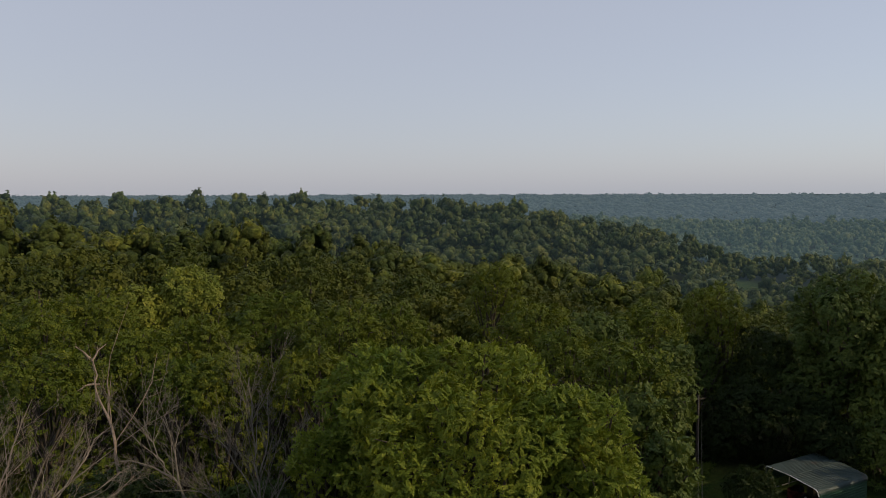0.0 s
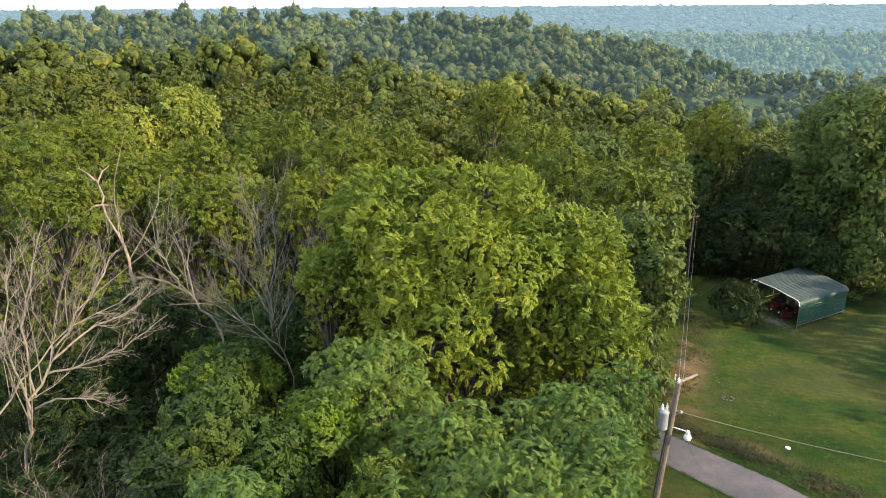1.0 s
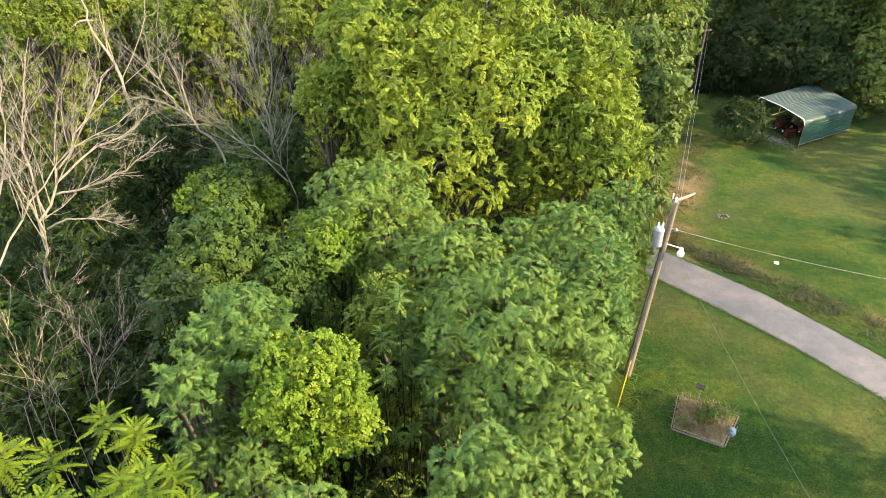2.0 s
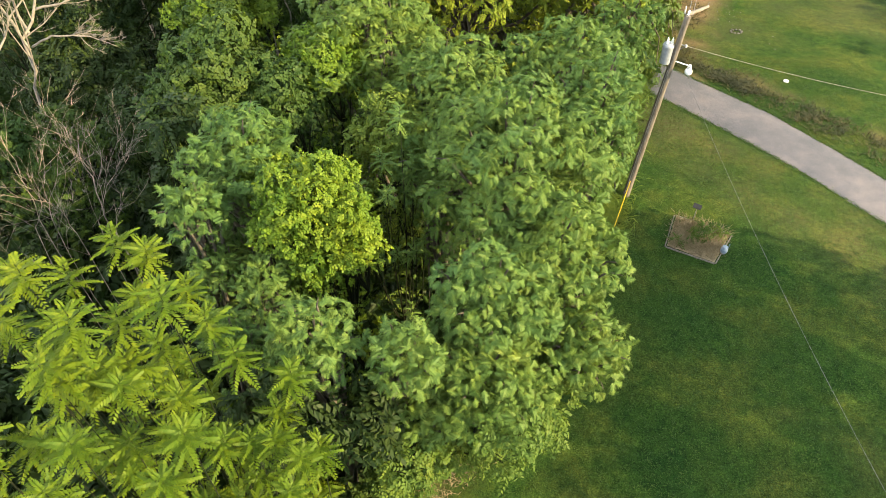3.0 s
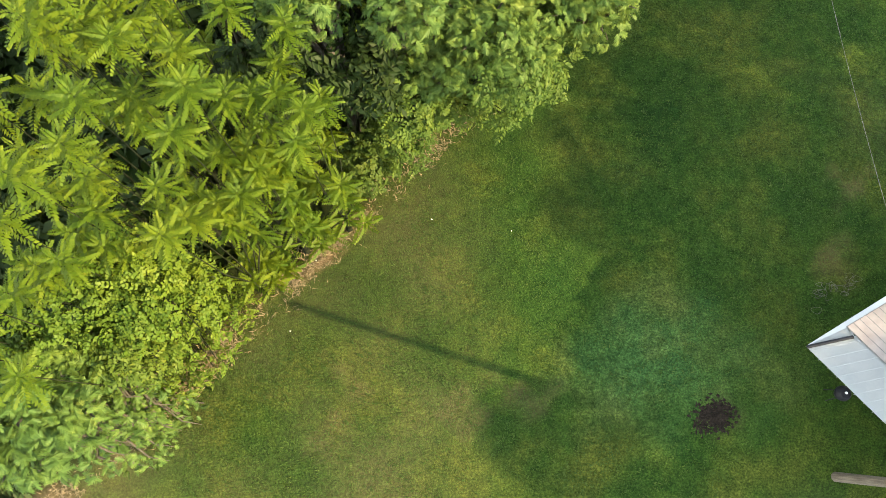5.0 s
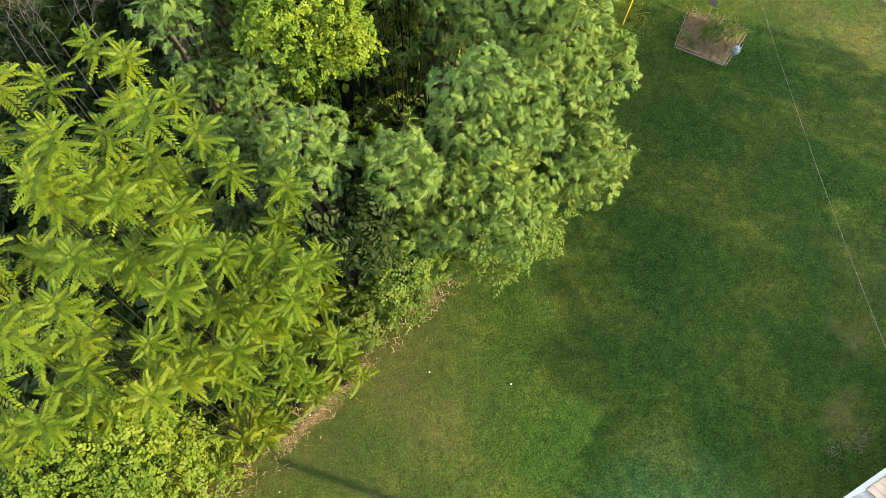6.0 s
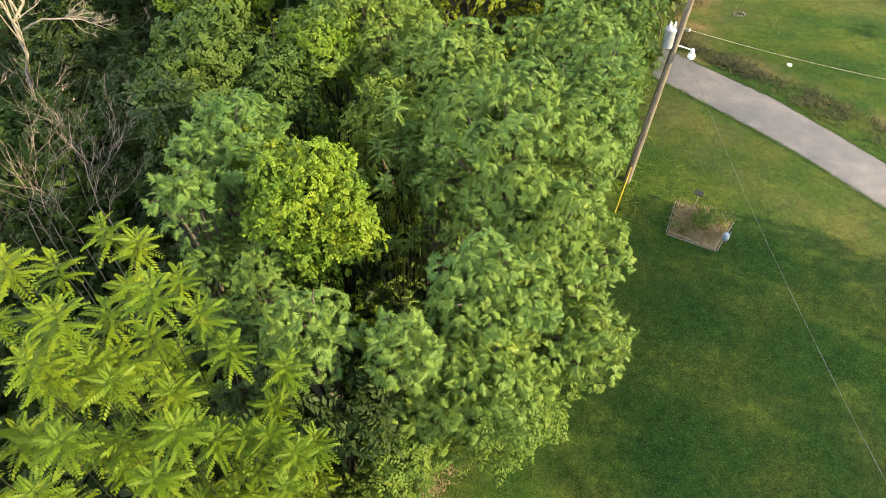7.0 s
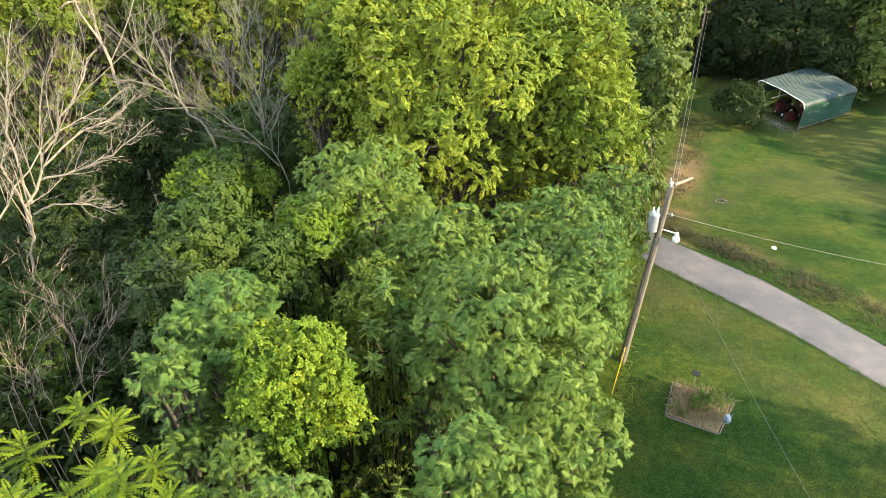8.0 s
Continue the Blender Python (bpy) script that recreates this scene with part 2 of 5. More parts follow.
SHED_ROOF = material("weathered_roof_metal", lambda n, l, c: mix(n, l, ramp(n, l, noise_fac(n, l, c, 0.5, 6, 0.65), (0.6, (0, 0, 0)), (0.72, (0.8, 0.8, 0.8))),
                     ramp(n, l, noise_fac(n, l, c, 1.2, 6), (0.3, (0.035, 0.068, 0.07)), (0.7, (0.066, 0.102, 0.104))), (0.115, 0.078, 0.066)), 0.62, 0.0)
ROOF_WHITE = material("white_roof_metal", lambda n, l, c: ramp(n, l, noise_fac(n, l, c, 1.2, 7, 0.65), (0.3, (0.2856, 0.3128, 0.3264)), (0.7, (0.3808, 0.3978, 0.408))), 0.45, 0.1)
SIDING = material("pinkish_boards", lambda n, l, c: ramp(n, l, noise_fac(n, l, c, 3, 6), (0.3, (0.2992, 0.2584, 0.255)), (0.7, (0.374, 0.3332, 0.3264))), 0.6)
DARK = material("dark_plastic", lambda n, l, c: ramp(n, l, noise_fac(n, l, c, 8), (0.3, (0.006, 0.007, 0.009)), (0.7, (0.014, 0.015, 0.019))), 0.65, gloss=0.2)
RED = material("faded_red_paint", lambda n, l, c: ramp(n, l, noise_fac(n, l, c, 4, 6), (0.3, (0.034, 0.0054, 0.0048)), (0.7, (0.0952, 0.015, 0.0122))), 0.5)
SOIL = material("damp_soil", lambda n, l, c: ramp(n, l, noise_fac(n, l, c, 9, 6), (0.3, (0.006, 0.005, 0.004)), (0.7, (0.022, 0.016, 0.012))), 0.95, bump=0.5, gloss=0.1)
STONE = material("pale_stone", lambda n, l, c: ramp(n, l, noise_fac(n, l, c, 7, 6), (0.3, (0.0544, 0.049, 0.0442)), (0.7, (0.136, 0.1258, 0.1122))), 0.9, bump=0.5)
TIMBER = material("weathered_timber", lambda n, l, c: ramp(n, l, noise_fac(n, l, c, 8, 6), (0.3, (0.0816, 0.068, 0.051)), (0.7, (0.1768, 0.1564, 0.1292))), 0.9, bump=0.3)
STRAW = material("dry_stalks", lambda n, l, c: ramp(n, l, noise_fac(n, l, c, 14, 5), (0.3, (0.1122, 0.0816, 0.047)), (0.7, (0.2754, 0.2193, 0.1326))), 0.9, gloss=0.1)
BLUE = material("pale_blue_plastic", lambda n, l, c: ramp(n, l, noise_fac(n, l, c, 9), (0.3, (0.07, 0.11, 0.16)), (0.7, (0.16, 0.2, 0.25))), 0.5)


# ---- terrain ----
AZS = np.array([-180, -70, -35, -12, 4, 15, 24, 34, 70, 180.0])
DISTS = np.array([0, 12, 24, 45, 75, 110, 170, 250, 400, 620, 1000, 1700, 5000.0])
RELIEF = {
    -180: (0, 0, 0, 0, 0, 0, -1, -2, -4, -6, -4, 2, 8),
    -70: (0, 0, -2, -4, -6, -7, -8, -8, -2, 0, 0, 3, 8),
    -35: (0, 0, -2, -5, -7, -4, 0, -9, 3.5, -2, -4, 4, 8),
    -12: (0, 0, -1, -4, -8, -7, -4, -13, 5, -2, -6, 4, 8),
    4: (0, 0, -0.5, -3.5, -8, -11, -10, -18, 3, -10, -14, 4, 8),
    15: (0, 0, 0, -2.8, -6, -11, -16, -22, -13, -24, -20, 3, 8),
    24: (0, 0, 0, -2.8, -5, -11, -19, -31, -36, -37, -22, 3, 8),
    34: (0, 0, 0, -2.6, -5, -10, -19, -31, -38, -37, -20, 3, 8),
    70: (0, 0, 0, -1, -2, -4, -8, -12, -14, -14, -8, 2, 8),
    180: (0, 0, 0, 0, 0, 0, -1, -2, -4, -6, -4, 2, 8),
}
TABLE = np.array([RELIEF[int(a)] for a in AZS], float)


def height(x, y):
    """The ground's height over the plan."""
    x, y = np.asarray(x, float), np.asarray(y, float)
    az, d = np.degrees(np.arctan2(x, y)), np.hypot(x, y)
    i = np.clip(np.searchsorted(AZS, az) - 1, 0, len(AZS) - 2)
    j = np.clip(np.searchsorted(DISTS, d) - 1, 0, len(DISTS) - 2)
    u = np.clip((az - AZS[i]) / (AZS[i + 1] - AZS[i]), 0, 1)
    v = np.clip((d - DISTS[j]) / (DISTS[j + 1] - DISTS[j]), 0, 1)
    u = u * u * (3 - 2 * u)
    return ((TABLE[i, j] * (1 - v) + TABLE[i, j + 1] * v) * (1 - u)
            + (TABLE[i + 1, j] * (1 - v) + TABLE[i + 1, j + 1] * v) * u)


# lawn outline: the woods' edge from behind the camera, along the lane, to the trees behind the shed
EDGE = ((-22, -12), (-14, -4), (-9.2, 1.0), (-6.5, 3.6), (-2.5, 7.9), (0.8, 11.3), (3.6, 15.0), (6.3, 19.5), (7.2, 24.5), (9.2, 30.0),
        (11.3, 35.3), (13.5, 41.5), (16.6, 49.0), (21.0, 60.0), (25.5, 67.0), (30.0, 64.5), (38.0, 63.0), (48.0, 63.0), (90.0, 65.0))
EX, EY = np.array([p[0] for p in EDGE], float), np.array([p[1] for p in EDGE], float)


def woods(x, y):
    """How many metres a place lies inside the woods (negative: on the lawn)."""
    x, y = np.asarray(x, float), np.asarray(y, float)
    best, sign = np.full(x.shape, 1e9), np.ones(x.shape)
    for k in range(len(EX) - 1):
        ax, ay, bx, by = EX[k], EY[k], EX[k + 1], EY[k + 1]
        t = np.clip(((x - ax) * (bx - ax) + (y - ay) * (by - ay)) / ((bx - ax) ** 2 + (by - ay) ** 2), 0, 1)
        d = np.hypot(x - ax - t * (bx - ax), y - ay - t * (by - ay))
        s = np.where((bx - ax) * (y - ay) - (by - ay) * (x - ax) >= 0, 1.0, -1.0)
        sign = np.where(d < best - 1e-6, s, sign)
        best = np.minimum(best, d)
    return best * sign


def wave(x, y, scale, seed=0.0):
    """A smooth uneven field between about -1 and 1."""
    return (np.sin(x / scale + 1.3 * np.sin(y / scale * 0.7 + seed) + seed) + np.sin(y / scale * 1.1 + 1.1 * np.sin(x / scale * 0.9 + 2 * seed) - seed)
            + 0.6 * np.sin((x + y) / scale * 2.1 + seed * 3) + 0.6 * np.sin((x - y) / scale * 2.3 - seed)) / 3.2


def mesh_from(name, verts, faces, mat, smooth=False):
    """A mesh of equal-sided faces from arrays."""
    verts, faces = np.asarray(verts, np.float32), np.asarray(faces, np.int32)
    me = bpy.data.meshes.new(name)
    k = faces.shape[1]
    me.vertices.add(len(verts))
    me.vertices.foreach_set("co", verts.ravel())
    me.loops.add(faces.size)
    me.loops.foreach_set("vertex_index", faces.ravel())
    me.polygons.add(len(faces))
    me.polygons.foreach_set("loop_start", np.arange(0, faces.size, k, dtype=np.int32))
    me.polygons.foreach_set("use_smooth", np.full(len(faces), smooth))
    me.update(calc_edges=True)
    me.materials.append(mat)
    return me


def part(name, me, mat, parent, label=""):
    """One mesh object, from a bmesh or a mesh, under a thing or a part."""
    if isinstance(me, bmesh.types.BMesh):
        bm, me = me, bpy.data.meshes.new(name)
        bmesh.ops.recalc_face_normals(bm, faces=bm.faces)
        bm.to_mesh(me)
        bm.free()
        me.materials.append(mat)
    ob = new(name, me)
    ob.parent = parent
    return tagged(ob, label)


def thing(name, at, label, category, group="", kind=""):
    e = new(name)
    e.location = at
    e.empty_display_size = 0.2
    return tagged(e, label, category, group, kind)


def tube(points, radii, sides=6):
    """A tapered tube along a line of points: vertices and quads."""
    p, r = np.asarray(points, float), np.asarray(radii, float)
    d = np.gradient(p, axis=0)
    d /= np.linalg.norm(d, axis=1)[:, None] + 1e-9
    ref = np.where(np.abs(d[:, 2:3]) > 0.9, [[1.0, 0, 0]], [[0, 0, 1.0]])
    s = np.cross(d, ref)
    s /= np.linalg.norm(s, axis=1)[:, None] + 1e-9
    n = np.cross(s, d)
    a = np.arange(sides) * 2 * np.pi / sides
    v = p[:, None] + r[:, None, None] * (np.cos(a)[None, :, None] * s[:, None] + np.sin(a)[None, :, None] * n[:, None])
    i = np.arange(len(p) - 1)[:, None] * sides
    j, k = np.arange(sides)[None], (np.arange(sides)[None] + 1) % sides
    f = np.stack([i + j, i + k, i + sides + k, i + sides + j], -1).reshape(-1, 4)
    return v.reshape(-1, 3), f


def joined(pieces):
    vs, fs, n = [], [], 0
    for v, f in pieces:
        vs.append(v)
        fs.append(np.asarray(f) + n)
        n += len(v)
    return np.concatenate(vs), np.concatenate(fs)


def box(bm, size, m, bevel=0.0):
    """Adds a box to a bmesh, its centre at the pose m."""
    made = bmesh.ops.create_cube(bm, size=1.0, matrix=m @ Matrix.Diagonal((*size, 1)))
    if bevel:
        es = list({e for v in made["verts"] for e in v.link_edges})
        bmesh.ops.bevel(bm, geom=es, offset=bevel, segments=2, affect="EDGES", profile=0.7)


def rod(bm, a, b, ra, rb=None, sides=12, bevel=0.0):
    """Adds a tapered round bar from a to b to a bmesh."""
    a, b = Vector(a), Vector(b)
    turn = (b - a).to_track_quat("Z", "Y").to_matrix().to_4x4()
    made = bmesh.ops.create_cone(bm, cap_ends=True, segments=sides, radius1=ra, radius2=ra if rb is None else rb, depth=(b - a).length,
                                 matrix=Matrix.Translation((a + b) / 2) @ turn)
    if bevel:
        es = [e for e in {e for v in made["verts"] for e in v.link_edges} if len(e.link_faces) == 2 and e.calc_face_angle(0) > 1.0]
        bmesh.ops.bevel(bm, geom=es, offset=bevel, segments=2, affect="EDGES", profile=0.6)


def lathe(bm, profile, m, sides=20):
    """Adds a turned shape (radius, height) to a bmesh."""
    rings = [[bm.verts.new(m @ Vector((r * math.cos(a), r * math.sin(a), z))) for a in (2 * math.pi * k / sides for k in range(sides))] for r, z in profile]
    for lo, hi in zip(rings, rings[1:]):
        for k in range(sides):
            bm.faces.new((lo[k], lo[(k + 1) % sides], hi[(k + 1) % sides], hi[k]))
    bm.faces.new(rings[0][::-1])
    bm.faces.new(rings[-1])


# ---- ground, road ----
def build_ground():
    radii = [0.0, 0.002]
    step = 0.35
    while radii[-1] < 4700:
        radii.append(radii[-1] + step)
        step = max(0.35, radii[-1] * 0.022)
    radii = np.array(radii[1:])
    turn = np.concatenate([np.radians(np.arange(-48, 66, 0.8)), np.radians(np.arange(66, 312, 3.0))])
    rr, aa = np.meshgrid(radii, turn, indexing="ij")
    x, y = rr * np.sin(aa), rr * np.cos(aa)
    rough = np.clip(rr / 60, 0, 1) * 0.4 * wave(x, y, 9, 2)
    z = height(x, y) + rough + 0.03 * wave(x, y, 1.7, 1)
    v = np.stack([x, y, z], -1).reshape(-1, 3)
    n, m = rr.shape
    i, j = np.meshgrid(np.arange(n - 1), np.arange(m), indexing="ij")
    k = (j + 1) % m
    quads = np.stack([i * m + j, i * m + k, (i + 1) * m + k, (i + 1) * m + j], -1).reshape(-1, 4)[:, ::-1]
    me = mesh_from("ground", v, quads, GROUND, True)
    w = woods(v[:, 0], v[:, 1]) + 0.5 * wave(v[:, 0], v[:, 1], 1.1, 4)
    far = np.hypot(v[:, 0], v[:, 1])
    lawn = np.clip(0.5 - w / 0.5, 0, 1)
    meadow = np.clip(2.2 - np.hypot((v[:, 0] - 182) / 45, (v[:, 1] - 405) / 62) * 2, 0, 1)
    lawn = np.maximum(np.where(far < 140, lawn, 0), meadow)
    dry = np.clip(1.4 - np.abs(w + 0.2) / 0.36, 0, 1) * (v[:, 1] < 13) * np.clip(0.62 + 0.9 * wave(v[:, 0], v[:, 1], 0.7, 7), 0.12, 1)
    band = np.clip(1.1 - np.abs(woods(v[:, 0], v[:, 1]) + 2.2) / 2.2, 0, 1) * (v[:, 1] > 33) * (v[:, 1] < 50)
    dry = np.maximum(dry, band * np.clip(0.45 + wave(v[:, 0], v[:, 1], 1.0, 3), 0, 1))
    verge = np.clip(1.0 - np.abs((v[:, 0] - 14.6) * 0.78 + (v[:, 1] - 35.5) * 0.62 - 0.6) / 1.1, 0, 1) * (v[:, 0] > 12) * (v[:, 0] < 26)
    dry = np.maximum(dry, 0.65 * verge * np.clip(0.4 + wave(v[:, 0], v[:, 1], 0.8, 5), 0, 1))
    lane = (v[:, 0] - 14.2) * 0.82 + (v[:, 1] - 27.6) * 0.575
    dry = np.maximum(dry, 0.24 * np.clip(1.0 - np.abs(lane + 2.2) / 3.6, 0, 1) * np.clip(0.7 + wave(v[:, 0], v[:, 1], 1.2, 11), 0.2, 1) * (v[:, 0] > 6) * (v[:, 0] < 30))
    dry = np.maximum(dry, 0.22 * np.clip(wave(v[:, 0], v[:, 1], 2.6, 9) - 0.35, 0, 1) * (v[:, 1] < 12))
    dry = np.maximum(dry, np.clip(0.07 + 0.13 * wave(v[:, 0], v[:, 1], 2.2, 13), 0, 0.3) * np.clip((v[:, 1] - 36) / 4, 0, 1) * (far < 140))
    # patch of lawn painted with the bluish cast of shade
    teal_shade = np.clip(1.25 - np.hypot((v[:, 0] - 6.4) / 3.2, (v[:, 1] - 1.9) / 2.1) + 0.5 * wave(v[:, 0], v[:, 1], 0.9, 21), 0, 1)
    # warm tint of the sunlit left lawn, put into the colour as straw
    dry = np.maximum(dry, 0.2 * np.clip(0.55 + 0.7 * wave(v[:, 0], v[:, 1], 1.3, 15), 0, 1) * np.clip((2.0 - v[:, 0]) / 3, 0, 1) * (v[:, 1] < 9))
    for px, py, r in ((12.9, 7.6, 0.8), (11.7, 4.9, 0.6), (0.2, 1.0, 1.1), (1.8, 1.3, 0.8), (-3.4, 0.6, 1.2), (7.6, 0.5, 0.5), (12.2, 5.2, 0.5)):
        dry = np.maximum(dry, 0.26 * np.clip(0.75 - np.hypot(v[:, 0] - px, v[:, 1] - py) / (1.4 * r) + 1.1 * wave(v[:, 0], v[:, 1], 0.45, px), 0, 1))
    for key, value in (("lawn", lawn), ("dry", dry), ("teal_shade", teal_shade), ("haze_veil", np.clip((far - 230) / 400, 0, 1.5))):
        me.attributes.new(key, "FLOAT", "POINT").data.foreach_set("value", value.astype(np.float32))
    return tagged(new("ground", me), "mown green lawn with dry patches beside woodland floor", "ground", kind="structure")


build_ground()


def build_road():
    near = ((5.6, 38.2), (8.4, 34.8), (10.95, 31.7), (11.5, 31.0), (14.15, 27.65), (18.6, 21.3), (22.9, 15.3), (31.5, 4.2), (38.5, -6.0))
    far = ((7.7, 40.6), (10.4, 37.5), (12.9, 35.0), (13.6, 34.0), (16.65, 30.15), (20.9, 23.5), (25.2, 17.4), (33.8, 6.3), (40.8, -4.0))
    n, m = 120, 7
    t = np.linspace(0, len(near) - 1, n)
    k = np.arange(len(near))
    a = np.stack([np.interp(t, k, [p[0] for p in near]), np.interp(t, k, [p[1] for p in near])], 1)
    b = np.stack([np.interp(t, k, [p[0] for p in far]), np.interp(t, k, [p[1] for p in far])], 1)
    for _ in range(6):
        a[1:-1], b[1:-1] = (a[:-2] + 2 * a[1:-1] + a[2:]) / 4, (b[:-2] + 2 * b[1:-1] + b[2:]) / 4
    s = np.linspace(0, 1, m)
    p = a[:, None] * (1 - s)[None, :, None] + b[:, None] * s[None, :, None]
    p[:, 0] += 0.09 * np.stack([wave(a[:, 0], a[:, 1], 0.5), wave(a[:, 1], a[:, 0], 0.4)], 1)
    p[:, -1] += 0.09 * np.stack([wave(b[:, 0], b[:, 1], 0.5), wave(b[:, 1], b[:, 0], 0.4)], 1)
    z = height(p[..., 0], p[..., 1]) + 0.03 * wave(p[..., 0], p[..., 1], 1.7, 1) + 0.4 * np.clip(np.hypot(p[..., 0], p[..., 1]) / 60, 0, 1) * wave(p[..., 0], p[..., 1], 9, 2)
    z = z + 0.05 + 0.03 * np.sin(np.pi * s)[None]
    z[:, 0] -= 0.06
    z[:, -1] -= 0.06
    v = np.concatenate([p, z[..., None]], -1).reshape(-1, 3)
    i, j = np.meshgrid(np.arange(n - 1), np.arange(m - 1), indexing="ij")
    f = np.stack([i * m + j, i * m + j + 1, (i + 1) * m + j + 1, (i + 1) * m + j], -1).reshape(-1, 4)
    return tagged(new("road", mesh_from("road", v, f, ASPHALT, True)), "narrow worn grey asphalt lane through the grass", "road", kind="structure")


build_road()


# ---- foliage ----
def sprig(pairs, length, leaf, width, angle, droop, seed, fold=0.15, taper=0.6):
    """A twig's leaves as quads, twig along x, upper side along z."""
    rng = np.random.default_rng(seed)
    quads = []
    for k in range(pairs):
        t = (k + 0.6) / pairs
        base = np.array([t * length, 0, -droop * t * t * length])
        size = leaf * (1 - (1 - taper) * abs(2 * t - 0.9)) * rng.uniform(0.85, 1.15)
        for side in (-1, 1):
            a = angle * rng.uniform(0.8, 1.2)
            d = np.array([math.cos(a), side * math.sin(a), -droop * t - rng.uniform(0.0, 0.45)])
            d /= np.linalg.norm(d)
            s = np.cross([0, 0, 1.0], d)
            s = s / np.linalg.norm(s) + np.array([0, 0, rng.uniform(-0.5, 0.5)])
            mid = base + d * size * 0.45 + np.array([0, 0, fold * width])
            quads.append([base, mid + s * width / 2, base + d * size, mid - s * width / 2])
    tip = np.array([length * 0.97, 0, -droop * length])
    d = np.array([1, 0, -2 * droop - 0.15])
    d /= np.linalg.norm(d)
    quads.append([tip, tip + d * leaf * 0.45 + [0, width / 2, 0], tip + d * leaf, tip + d * leaf * 0.45 - [0, width / 2, 0]])
    return np.array(quads).reshape(-1, 3)


def unit(v):
    return v / (np.linalg.norm(v, axis=-1, keepdims=True) + 1e-9)


def leaves(rng, blobs, centre, per_area, kinds, outward=0.4, droop=0.4, scale=(0.8, 1.2), under=-0.35, lie=0.0, loose=0.25, sides=4):
    """Sprigs spread over the outsides of overlapping blobs: vertices and quads."""
    allv = []
    reach = np.array([b[1] for b in blobs])
    mids = np.array([b[0] for b in blobs])
    for c, r in blobs:
        low = 0.42 if c[2] < centre[2] else 1.0
        n = int(per_area * low * 4 * np.pi * np.mean(r) ** 2) + 3
        u = unit(rng.normal(size=(n, 3)))
        p = c + r * u * rng.uniform(0.72, 1.06, (n, 1))
        away = unit(c - centre + np.array([0, 0, 0.35 * np.mean(r)]))
        keep = (u @ away > -0.45) & (u[:, 2] > under - 0.3 * rng.random(n))
        inside = ((np.abs((p[:, None] - mids[None]) / (reach[None] * 0.8)) ** 2).sum(-1) < 1).any(1)
        keep &= ~inside
        u, p = u[keep], p[keep]
        n = len(p)
        if not n:
            continue
        t = rng.normal(size=(n, 3))
        t = unit(t - (t * u).sum(1, keepdims=True) * u)
        a = unit(t * 0.8 + u * outward + np.array([0, 0, -droop]) * rng.uniform(0.5, 1.3, (n, 1)))
        up = u * (0.6 + lie) + np.array([0, 0, 0.7 - 0.6 * lie]) + rng.normal(size=(n, 3)) * loose
        up = unit(up - (up * a).sum(1, keepdims=True) * a)
        s = np.cross(up, a)
        which = rng.integers(0, len(kinds), n)
        size = rng.uniform(*scale, n)
        for k, tp in enumerate(kinds):
            q = which == k
            if q.any():
                w = tp[None] * size[q][:, None, None]
                allv.append((p[q][:, None] + w[..., :1] * a[q][:, None] + w[..., 1:2] * s[q][:, None] + w[..., 2:] * up[q][:, None]).reshape(-1, 3))
    v = np.concatenate(allv)
    return v, np.arange(len(v)).reshape(-1, sides)


def crown_blobs(rng, centre, rx, rz, count, size=(0.3, 0.46), flat=1.0, spread=0.8, core=0.6):
    """Lobes of a crown: clumps round an uneven ellipsoid."""
    centre = np.asarray(centre, float)
    out = [(centre, np.array([rx, rx, rz]) * core)]
    for k in range(count):
        h = 1 - 1.7 * (k + 0.5) / count
        a = k * 2.39996 + rng.uniform(-0.4, 0.4)
        q = math.sqrt(max(0, 1 - h * h))
        u = np.array([q * math.cos(a), q * math.sin(a), h])
        r = rng.uniform(*size)
        out.append((centre + u * np.array([rx, rx, rz]) * rng.uniform(spread - 0.35, spread), np.array([rx, rx, min(rx * 1.3, (rx + rz) / 2) * flat]) * r * rng.uniform(0.8, 1.15)))
    return out


def trunk_of(rng, foot, centre, rx, rz, blobs, thick):
    """A tapered, slightly bent trunk with limbs out to the lobes."""
    foot, centre = np.asarray(foot, float), np.asarray(centre, float)
    top = centre + np.array([0, 0, rz * 0.35])
    t = np.linspace(0, 1, 7)[:, None]
    line = foot * (1 - t) + top * t
    line[1:-1, :2] += rng.normal(size=(5, 2)) * 0.04 * (top[2] - foot[2])
    pieces = [tube(line, np.linspace(thick, thick * 0.2, 7) * np.array([1.35, 1, 1, 1, 1, 1, 1]), 8)]
    for c, r in blobs[1::3]:
        k = rng.integers(2, 5)
        start = line[k]
        mid = (start + c) / 2 + np.array([0, 0, -0.08 * rx])
        pieces.append(tube([start, mid, c, c + (c - centre) * 0.25], [thick * 0.42, thick * 0.28, thick * 0.14, thick * 0.04], 5))
    return joined(pieces)


